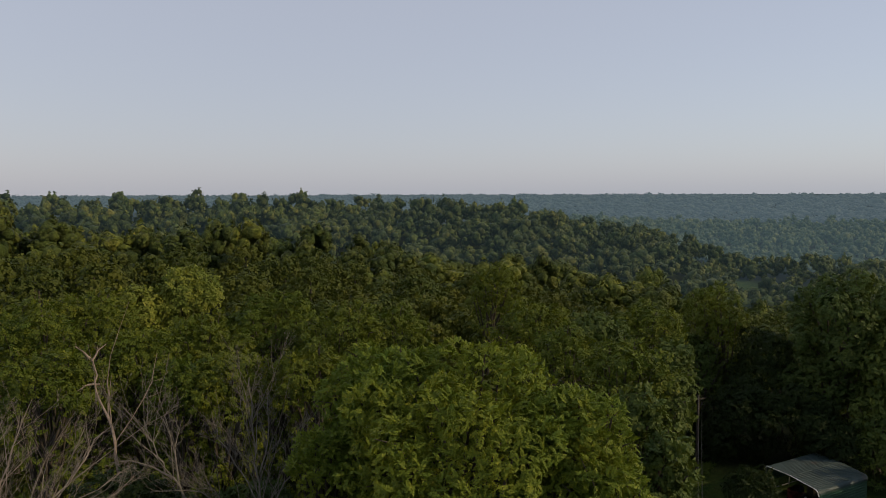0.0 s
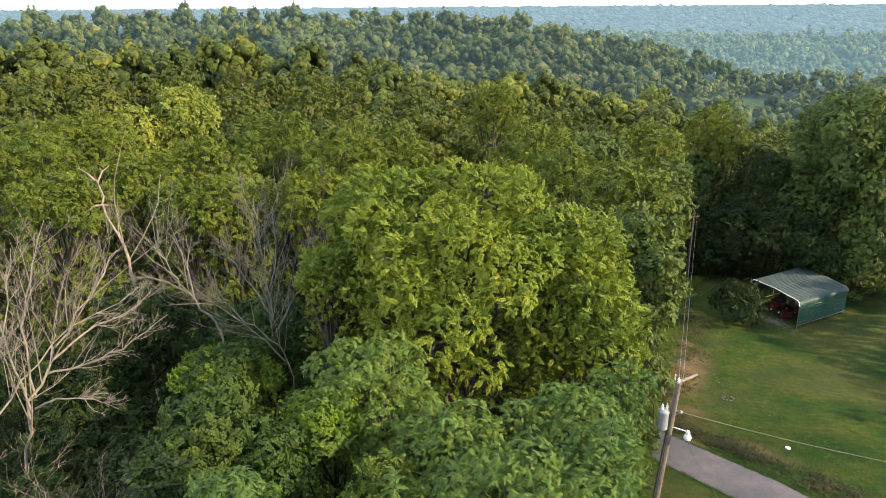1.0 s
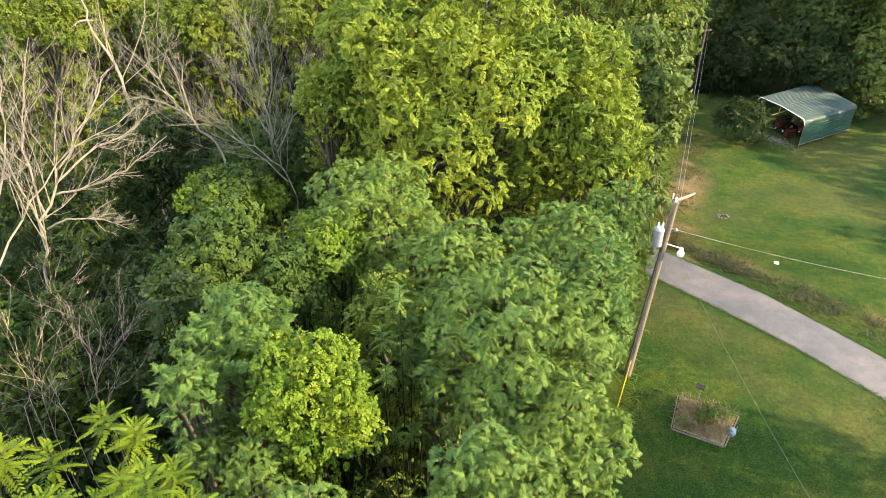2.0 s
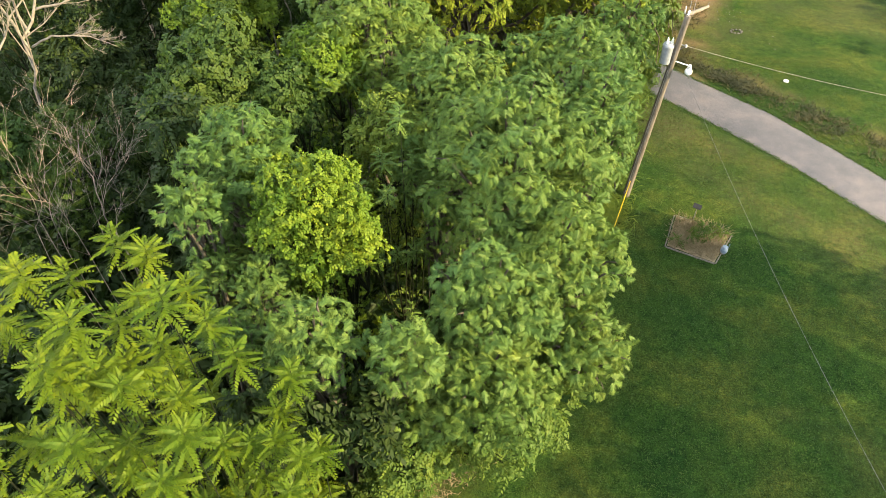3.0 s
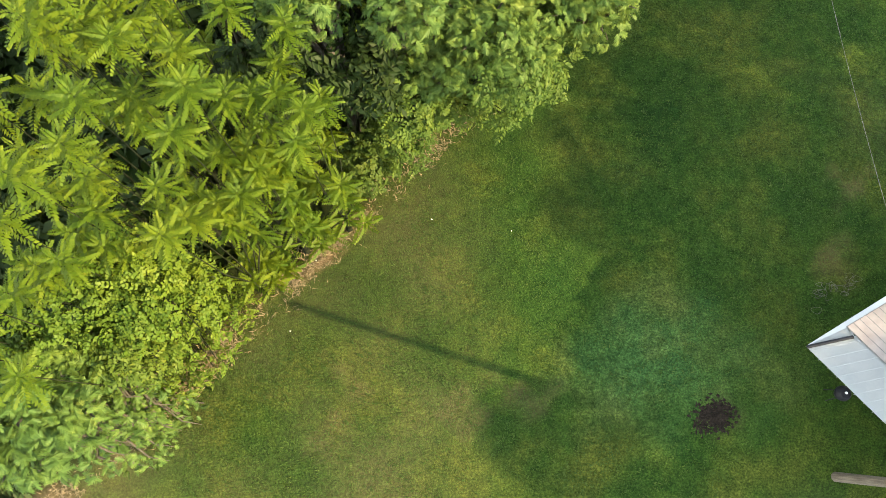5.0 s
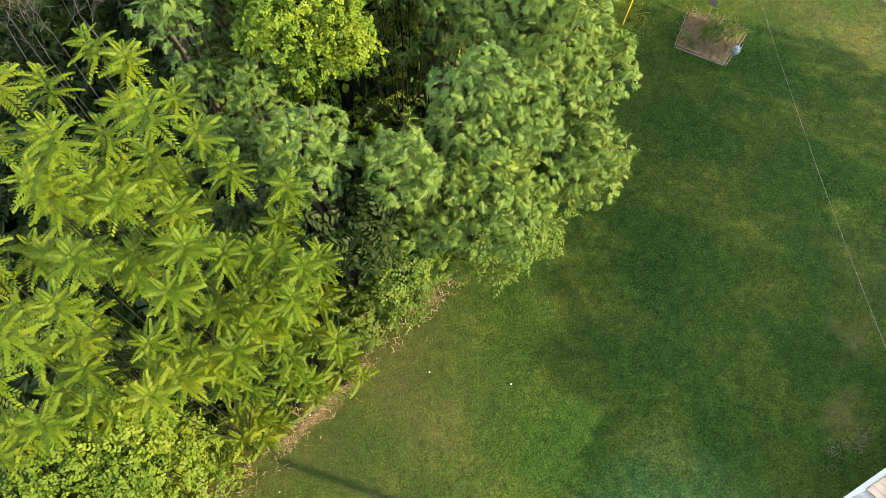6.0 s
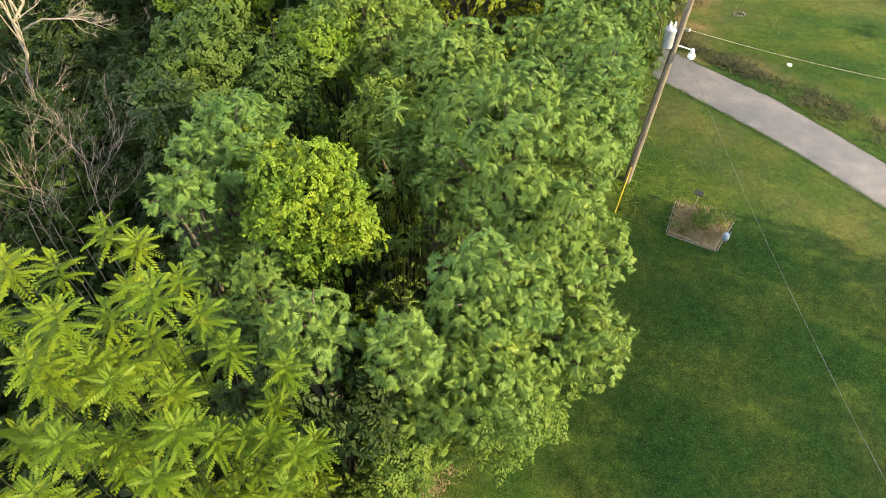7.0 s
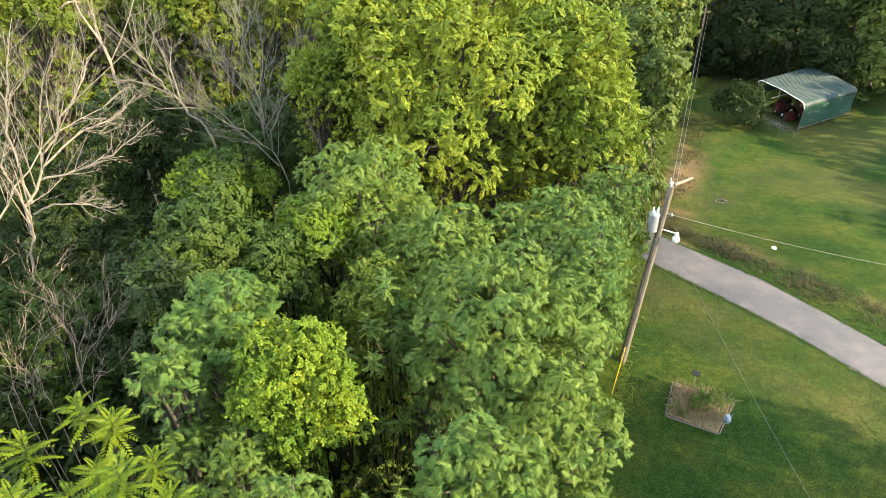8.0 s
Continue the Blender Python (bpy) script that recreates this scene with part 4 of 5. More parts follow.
def build_woods():
    rng = np.random.default_rng(77)
    protos = []
    shapes = wood_shapes(26, 26, 0.13, 6, 300)
    for s in shapes:
        protos.append(mesh_from("crown", s * np.array([1, 1, 1]), np.arange(len(s)).reshape(-1, 4), LEAF["wood"]))
    v, f = tube([(0, 0, -3.2), (0.02, 0.03, -1.5), (0, 0, 0.3)], [0.11, 0.085, 0.04], 7)
    stem = mesh_from("trunk", v, f, BARK, True)
    n = 0
    # unseen trees added beyond the right edge to shade the shed and field
    shade = [(52.5 + rng.uniform(-2, 4), 21.9 + 5.6 * k) for k in (0, 1, 3, 4, 4.9, 6)] + [(62 + rng.uniform(-3, 3), 19.7 + 6.5 * k) for k in (0, 2, 3, 5)]
    for x, y in shade + list(spots(rng, 60, 150, 8.2)):
        w = float(woods(x, y)) if (x, y) not in shade else 9.0
        if w < 4 or (np.hypot(PX - x, PY - y).min() < 4.5 and math.hypot(x, y) < 100) or n > 290:
            continue
        az = math.degrees(math.atan2(x, y))
        tall = rng.uniform(11.5, 17.5) * (0.85 if math.hypot(x, y) < 85 else 1.0)
        r = rng.uniform(3.5, 5.0)
        g = float(height(x, y))
        t = thing("woodland_tree", (x, y, g), "broadleaf woodland tree with an olive-brown green crown", "tree", group="woodland trees")
        t.rotation_euler = (0, 0, rng.uniform(0, 6.28))
        c = part("crown", protos[rng.integers(0, 6)], None, t)
        c.location, c.scale = (0, 0, tall - r * 1.4), (r, r, r)
        k = part("trunk", stem, None, t)
        k.location, k.scale = (0, 0, tall - r * 1.4), (3.0, 3.0, (tall - r * 1.4) / 3.1)
        n += 1
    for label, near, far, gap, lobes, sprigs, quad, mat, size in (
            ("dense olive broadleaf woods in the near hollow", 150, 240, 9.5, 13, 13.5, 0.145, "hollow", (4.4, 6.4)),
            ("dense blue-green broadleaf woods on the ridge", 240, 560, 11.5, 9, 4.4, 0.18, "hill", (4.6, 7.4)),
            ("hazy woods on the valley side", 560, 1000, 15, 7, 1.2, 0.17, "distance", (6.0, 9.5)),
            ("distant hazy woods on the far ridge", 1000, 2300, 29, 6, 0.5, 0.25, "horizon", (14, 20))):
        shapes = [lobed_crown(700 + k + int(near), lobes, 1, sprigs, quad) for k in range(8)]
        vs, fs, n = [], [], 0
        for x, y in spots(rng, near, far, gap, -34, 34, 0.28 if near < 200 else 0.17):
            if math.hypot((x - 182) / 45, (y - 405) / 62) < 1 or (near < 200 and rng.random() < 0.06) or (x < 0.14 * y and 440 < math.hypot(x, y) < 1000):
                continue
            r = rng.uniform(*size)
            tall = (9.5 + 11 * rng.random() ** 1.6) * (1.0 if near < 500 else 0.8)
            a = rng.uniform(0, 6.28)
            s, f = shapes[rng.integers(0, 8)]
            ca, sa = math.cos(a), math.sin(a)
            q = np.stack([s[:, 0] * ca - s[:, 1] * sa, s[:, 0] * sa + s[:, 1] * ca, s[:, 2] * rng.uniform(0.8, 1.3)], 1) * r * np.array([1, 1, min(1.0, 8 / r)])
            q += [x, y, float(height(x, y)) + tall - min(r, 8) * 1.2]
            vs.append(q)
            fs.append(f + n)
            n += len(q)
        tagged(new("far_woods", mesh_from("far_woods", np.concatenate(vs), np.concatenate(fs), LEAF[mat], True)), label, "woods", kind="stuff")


build_woods()


# ---- dead trees ----
DEADWOOD = {
    "pale_dead_tree": (
        ((-16.3, 23.4, 4.9), (-16.2, 24.6, 6.5), (-15.6, 26.1, 8.6), (-14.7, 28.0, 10.3), (-14.1, 29.3, 11.5)),
        ((-16.2, 24.5, 6.4), (-16.7, 24.7, 8.5), (-16.9, 24.8, 10.4), (-17.0, 25.1, 12.8)),
        ((-16.1, 24.8, 6.9), (-17.0, 26.1, 9.1), (-17.0, 27.5, 11.0), (-16.8, 28.9, 13.0)),
        ((-15.9, 25.4, 7.6), (-14.6, 25.6, 7.8), (-12.9, 26.2, 8.4), (-11.5, 27.3, 9.3)),
        ((-17.2, 21.6, 5.4), (-16.6, 23.4, 7.3), (-15.4, 25.8, 9.0), (-12.9, 28.2, 10.2)),
        ((-16.9, 21.3, 6.6), (-16.5, 22.8, 8.6), (-16.1, 24.2, 10.7), (-16.3, 25.5, 12.9)),
        ((-16.1, 24.6, 6.5), (-15.1, 24.3, 7.1), (-13.8, 24.4, 7.1), (-12.6, 24.2, 6.7)),
        ((-15.8, 25.7, 8.0), (-14.9, 27.7, 8.6), (-13.9, 29.4, 8.6), (-13.2, 30.1, 9.4)),
    ),
    "grey_dead_tree": (
        ((-8.5, 31.6, 2.1), (-8.6, 33.4, 5.5), (-9.1, 34.4, 8.3), (-9.6, 35.4, 10.4), (-9.8, 36.0, 12.0)),
        ((-8.7, 33.2, 5.3), (-7.7, 33.8, 7.2), (-7.2, 34.6, 9.1), (-6.7, 35.2, 10.4)),
        ((-8.8, 33.7, 6.3), (-10.1, 34.6, 7.9), (-11.3, 35.3, 9.2), (-11.6, 35.5, 10.4)),
        ((-8.9, 34.3, 7.7), (-8.7, 35.4, 9.1), (-9.0, 36.5, 11.0)),
        ((-7.9, 32.0, 4.6), (-9.6, 31.9, 6.6), (-11.0, 31.5, 8.1), (-12.7, 30.4, 8.4)),
    ),
    "fallen_dead_tree": (
        ((-10.4, 31.0, 6.5), (-11.4, 31.3, 7.8), (-12.4, 31.4, 9.0), (-13.3, 31.8, 10.2), (-13.7, 32.2, 11.1)),
        ((-12.2, 31.4, 8.7), (-13.1, 31.2, 9.3), (-13.9, 31.0, 9.6), (-14.6, 30.7, 9.6)),
        ((-11.8, 31.3, 8.3), (-12.3, 32.3, 9.7), (-12.3, 33.1, 10.5)),
        ((-7.5, 31.2, 5.2), (-8.6, 31.1, 6.6), (-10.1, 31.2, 7.9), (-11.1, 31.2, 8.7)),
    ),
    "broken_snag": (
        ((-17.4, 37.7, 6.9), (-18.6, 39.05, 9.15), (-19.65, 40.2, 11.0), (-20.3, 40.7, 12.1)),
        ((-20.2, 40.6, 11.95), (-20.6, 40.6, 12.4), (-21.0, 40.5, 12.7)),
        ((-20.1, 40.6, 11.8), (-20.0, 41.2, 12.3), (-19.75, 41.7, 12.6)),
        ((-19.4, 40.0, 10.6), (-19.9, 39.7, 10.7), (-20.4, 39.4, 10.4)),
    ),
    "dead_brush": (
        ((-10.8, 15.9, 5.5), (-10.9, 16.4, 7.0), (-11.3, 17.0, 8.0), (-11.6, 17.2, 8.5)),
        ((-11.1, 15.7, 5.5), (-10.5, 16.5, 6.7), (-10.0, 17.2, 7.2)),
        ((-12.5, 15.3, 6.1), (-12.6, 15.9, 7.7), (-13.1, 16.5, 9.0)),
        ((-12.2, 15.3, 5.9), (-11.8, 16.0, 7.2), (-11.1, 16.8, 7.5)),
        ((-10.5, 15.7, 5.2), (-10.1, 16.0, 6.7), (-10.1, 16.6, 7.4)),
        ((-11.6, 15.4, 5.5), (-11.8, 15.4, 6.6), (-12.4, 15.3, 7.8)),
        ((-12.6, 15.0, 6.0), (-12.1, 15.6, 7.1), (-12.1, 16.5, 8.0)),
    ),
}


def branch(pieces, rng, line, radius, level, spread, twigs):
    """A crooked limb with smaller limbs growing from it."""
    p = np.asarray(line, float)
    t = np.linspace(0, len(p) - 1, len(p) * (3 if level == 0 else 2) if level < 2 else 4)
    q = np.stack([np.interp(t, np.arange(len(p)), p[:, k]) for k in range(3)], 1)
    reach = np.linalg.norm(np.diff(q, axis=0), axis=1).sum()
    q[1:-1] += rng.normal(size=(len(q) - 2, 3)) * 0.006 * reach
    pieces.append(tube(q, np.linspace(radius, radius * 0.25, len(q)), 6 if level == 0 else 4 if level == 1 else 3))
    if level >= 3:
        return
    n = twigs[level]
    for k in range(n):
        s = rng.uniform(0.3, 0.98)
        i = int(s * (len(q) - 1))
        d = unit(q[min(i + 1, len(q) - 1)] - q[max(i - 1, 0)])
        side = unit(rng.normal(size=3))
        d = unit(d + unit(side - d * (side @ d)) * rng.uniform(0.4, spread) + [0, 0, 0.15])
        size = reach * rng.uniform(0.22, 0.42) * (1.15 - 0.5 * s)
        bend = unit(rng.normal(size=3)) * 0.16 * size
        a = q[i]
        branch(pieces, rng, [a, a + d * size * 0.5 + bend, a + d * size + [0, 0, 0.08 * size]], max(0.006, radius * 0.42 * (1.1 - 0.6 * s)), level + 1, spread, twigs)


for kind, (label, mat, thick, twigs) in {
        "pale_dead_tree": ("bare bleached dead tree with pale sunlit branches", DEAD, 0.085, (15, 8, 4)),
        "grey_dead_tree": ("bare grey dead tree with fine tangled twigs", DEAD_GREY, 0.07, (18, 8, 4)),
        "fallen_dead_tree": ("leaning dead tree with bare grey limbs", DEAD_GREY, 0.075, (12, 7, 4)),
        "broken_snag": ("broken dead snag with reddish peeled wood", DEAD_RED, 0.115, (3, 2, 2)),
        "dead_brush": ("dead leafless brush with brown tangled stems", BRUSH, 0.024, (7, 4, 2))}.items():
    rng = np.random.default_rng(len(kind))
    stems = DEADWOOD[kind]
    x, y, z = stems[0][0]
    foot = np.array([x, y, float(height(x, y)) - 0.15])
    top = thing(kind, tuple(foot), label, "dead tree")
    for k, line in enumerate(stems):
        pieces = []
        if k == 0 or kind == "dead_brush" or line[0][2] < z - 0.3:
            line = ((line[0][0] * 0.98, line[0][1] * 1.0, float(height(line[0][0], line[0][1])) - 0.15),) + tuple(line)
        branch(pieces, rng, line, thick * (1.0 if k == 0 else 0.62), 0, 1.0, twigs)
        v, f = joined(pieces)
        part("trunk" if k == 0 else "limb", mesh_from("limb", v - foot, f, mat, True), mat, top)


# ---- utility pole and wires ----
def sagging(a, b, sag, n=40):
    a, b = np.array(a, float), np.array(b, float)
    t = np.linspace(0, 1, n)[:, None]
    p = a * (1 - t) + b * t
    p[:, 2] -= sag * 4 * (t * (1 - t))[:, 0]
    return p


def wire(name, a, b, sag, radius, mat, label, category="wire"):
    p = sagging(a, b, sag)
    v, f = tube(p, np.full(len(p), radius), 6)
    ob = new(name, mesh_from(name, v, f, mat, True))
    return tagged(ob, label, category)


FOOT, HEAD = Vector((7.77, 22.43, -0.1)), Vector((8.36, 22.22, 8.77))


def on_pole(z):
    return FOOT + (HEAD - FOOT) * ((z - FOOT.z) / (HEAD.z - FOOT.z))


def build_pole():
    top = thing("utility_pole", tuple(FOOT + Vector((0, 0, 0.1))), "leaning brown wooden utility pole beside the lane", "utility pole")
    off = Matrix.Translation(-top.location)
    bm = bmesh.new()
    rod(bm, off @ FOOT, off @ HEAD, 0.155, 0.105, 20, 0.012)
    post = part("post", bm, POLE_WOOD, top)
    bm = bmesh.new()
    m = off @ Matrix.Translation((7.97, 22.30, 6.86))
    lathe(bm, [(0.15, 0.0), (0.19, 0.02), (0.195, 0.66), (0.21, 0.67), (0.21, 0.71), (0.19, 0.76), (0.12, 0.81), (0.04, 0.83)], m)
    can = part("transformer", bm, GALV, top, "grey transformer can")
    for dx in (-0.08, 0.09):
        bm = bmesh.new()
        lathe(bm, [(0.035, 0.8), (0.05, 0.84), (0.03, 0.87), (0.05, 0.91), (0.03, 0.94), (0.04, 0.97), (0.015, 1.05)], m @ Matrix.Translation((dx, -0.05, 0)), 10)
        part("bushing", bm, WHITE, can)
    bm = bmesh.new()
    for z in (7.05, 7.5):
        p = off @ on_pole(z)
        box(bm, (0.3, 0.06, 0.05), Matrix.Translation(p + Vector((-0.16, 0, 0))), 0.008)
    part("bracket", bm, STEEL, top)
    lamp_at = off @ Vector((8.83, 22.03, 6.66))
    p = off @ on_pole(6.97)
    bm = bmesh.new()
    rod(bm, p, lamp_at + Vector((0, 0, 0.22)), 0.022, 0.022, 8)
    arm = part("lamp_arm", bm, WHITE, top, "white lamp arm")
    bm = bmesh.new()
    lathe(bm, [(0.04, 0.27), (0.07, 0.22), (0.075, 0.12), (0.12, 0.06), (0.14, 0.0), (0.13, -0.08), (0.085, -0.13), (0.03, -0.145)], Matrix.Translation(lamp_at), 18)
    part("lamp_head", bm, WHITE, top, "white yard lamp head")
    bm = bmesh.new()
    q = off @ Vector((8.54, 22.16, 7.62))
    rod(bm, off @ on_pole(7.66), q, 0.02, 0.02, 8)
    rod(bm, q, off @ on_pole(7.35), 0.015, 0.015, 8)
    lathe(bm, [(0.03, -0.06), (0.05, -0.03), (0.03, 0), (0.05, 0.03), (0.03, 0.06)], Matrix.Translation(q), 10)
    part("insulator_bracket", bm, STEEL, top)
    bm = bmesh.new()
    lathe(bm, [(0.02, 0), (0.05, 0.04), (0.03, 0.08), (0.055, 0.12), (0.02, 0.2)], off @ Matrix.Translation(HEAD), 10)
    part("insulator", bm, WHITE, top)
    bm = bmesh.new()
    rod(bm, off @ on_pole(0.1) + Vector((-0.13, -0.12, 0)), off @ on_pole(6.6) + Vector((-0.1, -0.09, 0)), 0.014, 0.014, 6)
    part("ground_wire", bm, STEEL, post)
    anchor = off @ Vector((6.9, 20.41, -0.1))
    high = off @ on_pole(7.9)
    bm = bmesh.new()
    rod(bm, anchor, high, 0.007, 0.007, 6)
    guy = part("guy_wire", bm, WIRE, top)
    bm = bmesh.new()
    rod(bm, anchor + (high - anchor) * 0.03, anchor + (high - anchor) * 0.3, 0.018, 0.018, 10)
    part("guard", bm, YELLOW, guy, "yellow plastic guy guard")


build_pole()
wire("service_cable", (8.54, 22.16, 7.62), (30.5, 18.6, 5.5), 0.8, 0.007, CABLE, "pale twisted service cable strung from the pole", "cable")
wire("house_cable", (8.79, 22.05, 6.45), (10.95, -1.2, 5.6), 0.75, 0.0048, WIRE, "thin grey cable strung from pole to house", "cable")
for dx in (0.0, 0.16):
    wire("power_line", (8.36 + dx, 22.22, 8.9 - dx), (24.1 + dx * 2, 65.1, 2.5), 0.9, 0.009, WIRE, "dark overhead power line between two poles", "cable")


def build_far_pole():
    g = float(height(24.1, 65.1))
    top = thing("utility_pole", (24.1, 65.1, g), "dark wooden utility pole before shaded woods", "utility pole")
    bm = bmesh.new()
    rod(bm, (0, 0, -0.2), (0, 0, 2.5 - g), 0.15, 0.11, 14, 0.01)
    part("post", bm, BARK, top)
    bm = bmesh.new()
    box(bm, (1.2, 0.1, 0.1), pose(0, -0.12, 2.2 - g, 0, 0, 15), 0.01)
    part("crossarm", bm, BARK, top)


build_far_pole()


# ---- metal shed ----
def build_shed():
    base = -4.1
    ux, uy = Vector((0.88, 0.474)), Vector((-0.313, 0.95))
    top = thing("metal_shed", (29.4, 53.5, base), "open-ended green metal carport shed with a weathered roof", "shed")
    m = Matrix(((ux.x, uy.x, 0, 0), (ux.y, uy.y, 0, 0), (0, 0, 1, 0), (0, 0, 0, 1)))
    long, wide, eave, ridge = 6.25, 5.6, 2.12, 2.5

    def sheet(profile, x0, x1, mat, name, label="", parent=top, thick=0.012):
        bm = bmesh.new()
        rows = []
        for x in np.linspace(x0, x1, 9):
            rows.append([bm.verts.new(m @ Vector((x, y, z))) for y, z in profile])
        for r, s in zip(rows, rows[1:]):
            for k in range(len(profile) - 1):
                bm.faces.new((r[k], r[k + 1], s[k + 1], s[k]))
        bmesh.ops.solidify(bm, geom=bm.faces[:], thickness=thick)
        return part(name, bm, mat, parent, label)

    def ribbed(a, b, pitch, depth):
        a, b = Vector(a), Vector(b)
        d = (b - a)
        n = max(2, int(d.length / pitch))
        nrm = Vector((-d.y, d.x)).normalized()
        out = []
        for k in range(n):
            for s, h in ((0.0, 0), (0.55, 0), (0.68, depth), (0.87, depth)):
                q = a + d * ((k + s) / n) + nrm * h
                out.append((q.x, q.y))
        out.append((b.x, b.y))
        return out

    sheet(ribbed((0, 0.28), (0, eave - 0.12), 0.21, 0.03), 0, long, SHED_GREEN, "side_wall", "green ribbed side wall")
    sheet(ribbed((wide, eave - 0.12), (wide, 0.9), 0.21, 0.03), 0, long, SHED_GREEN, "side_wall", "green ribbed side wall")
    arc = [(-0.03, eave - 0.14), (-0.02, eave + 0.02), (0.08, eave + 0.16), (0.24, eave + 0.25)]
    left = ribbed((0.24, eave + 0.25), (wide / 2, ridge), 0.21, 0.025)
    right = [(wide - y, z) for y, z in reversed(arc + left[:-1])]
    sheet(arc + left[1:] + right, -0.12, long + 0.1, SHED_ROOF, "roof", "pale weathered metal roof with rust")
    for x in (0.0, long / 2, long):
        for y in (0.05, wide - 0.05):
            bm = bmesh.new()
            box(bm, (0.06, 0.06, eave + 0.05), m @ Matrix.Translation((x, y, eave / 2)), 0.006)
            part("post", bm, STEEL, top)
        bm = bmesh.new()
        for (ya, za), (yb, zb) in (((0.05, eave), (0.3, eave + 0.24)), ((0.3, eave + 0.24), (wide / 2, ridge - 0.05)), ((wide / 2, ridge - 0.05), (wide - 0.3, eave + 0.24)), ((wide - 0.3, eave + 0.24), (wide - 0.05, eave))):
            rod(bm, m @ Vector((x, ya, za)), m @ Vector((x, yb, zb)), 0.035, 0.035, 8)
        part("roof_hoop", bm, STEEL, top)
    bm = bmesh.new()
    for (ya, za), (yb, zb) in (((-0.05, eave - 0.16), (0.1, eave + 0.18)), ((0.1, eave + 0.18), (0.26, eave + 0.27)), ((0.26, eave + 0.27), (wide / 2, ridge + 0.03)), ((wide / 2, ridge + 0.03), (wide - 0.26, eave + 0.27)), ((wide - 0.26, eave + 0.27), (wide + 0.05, eave - 0.1))):
        rod(bm, m @ Vector((-0.13, ya, za)), m @ Vector((-0.13, yb, zb)), 0.035, 0.035, 8)
    part("trim", bm, WHITE, top, "white roof edge trim")
    for y in (0.05, wide - 0.05):
        bm = bmesh.new()
        box(bm, (long, 0.07, 0.06), m @ Matrix.Translation((long / 2, y, 0.17)), 0.006)
        part("base_rail", bm, STEEL, top)
    to = Matrix.Translation((29.4, 53.5, base)) @ m

    # what is kept inside
    def tractor(x, y):
        p = to @ Vector((x, y, 0))
        t = thing("garden_tractor", (p.x, p.y, float(height(p.x, p.y)) + 0.02), "old faded red garden tractor kept in the shed", "tractor")
        bm = bmesh.new()
        box(bm, (1.0, 0.5, 0.4), m @ Matrix.Translation((-0.45, 0, 0.62)), 0.08)
        box(bm, (0.7, 0.75, 0.2), m @ Matrix.Translation((0.4, 0, 0.62)), 0.06)
        part("hood", bm, RED, t)
        bm = bmesh.new()
        box(bm, (0.4, 0.42, 0.1), m @ Matrix.Translation((0.4, 0, 0.8)), 0.03)
        box(bm, (0.1, 0.42, 0.4), m @ Matrix.Translation((0.6, 0, 1.0)), 0.03)
        part("seat", bm, DARK, t)
        bm = bmesh.new()
        rod(bm, m @ Vector((0.0, 0, 0.7)), m @ Vector((0.12, 0, 1.1)), 0.02, 0.02, 8)
        rod(bm, m @ Vector((0.12, 0, 1.08)), m @ Vector((0.14, 0, 1.12)), 0.18, 0.18, 16)
        part("steering_wheel", bm, DARK, t)
        for wx, r in ((-0.6, 0.22), (0.45, 0.34)):
            for wy in (-0.42, 0.42):
                bm = bmesh.new()
                rod(bm, m @ Vector((wx, wy - 0.11, r)), m @ Vector((wx, wy + 0.11, r)), r, r, 20, 0.05)
                wheel = part("tyre", bm, DARK, t)
                bm = bmesh.new()
                rod(bm, m @ Vector((wx, wy - 0.12, r)), m @ Vector((wx, wy + 0.12, r)), r * 0.5, r * 0.5, 14, 0.02)
                part("rim", bm, WHITE, wheel)

    tractor(1.3, 3.2)
    tractor(2.6, 1.6)
    rng = np.random.default_rng(3)
    for x, y, sx, sy, sz, mat, name, label in ((0.8, 1.9, 0.9, 0.5, 0.5, RED, "tool_chest", "faded red metal tool chest on the shed floor"), (3.9, 3.4, 1.0, 0.8, 0.9, TIMBER, "wooden_crate", "weathered wooden crate stored inside the shed"), (4.6, 2.2, 0.8, 0.8, 0.7, STEEL, "metal_bin", "dull grey metal bin stored inside the shed"), (2.1, 4.1, 1.4, 0.5, 0.7, RED, "log_splitter", "red painted farm implement beside the shed wall")):
        p = to @ Vector((x, y, 0))
        t = thing(name, (p.x, p.y, float(height(p.x, p.y)) + 0.02), label, "storage")
        bm = bmesh.new()
        box(bm, (sx, sy, sz), m @ pose(0, 0, sz / 2, 0, 0, rng.uniform(-20, 20)), 0.03)
        body = part("body", bm, mat, t)
        bm = bmesh.new()
        box(bm, (sx * 1.03, sy * 1.03, 0.06), m @ pose(0, 0, sz + 0.03, 0, 0, 4), 0.015)
        part("lid", bm, mat, t)


build_shed()


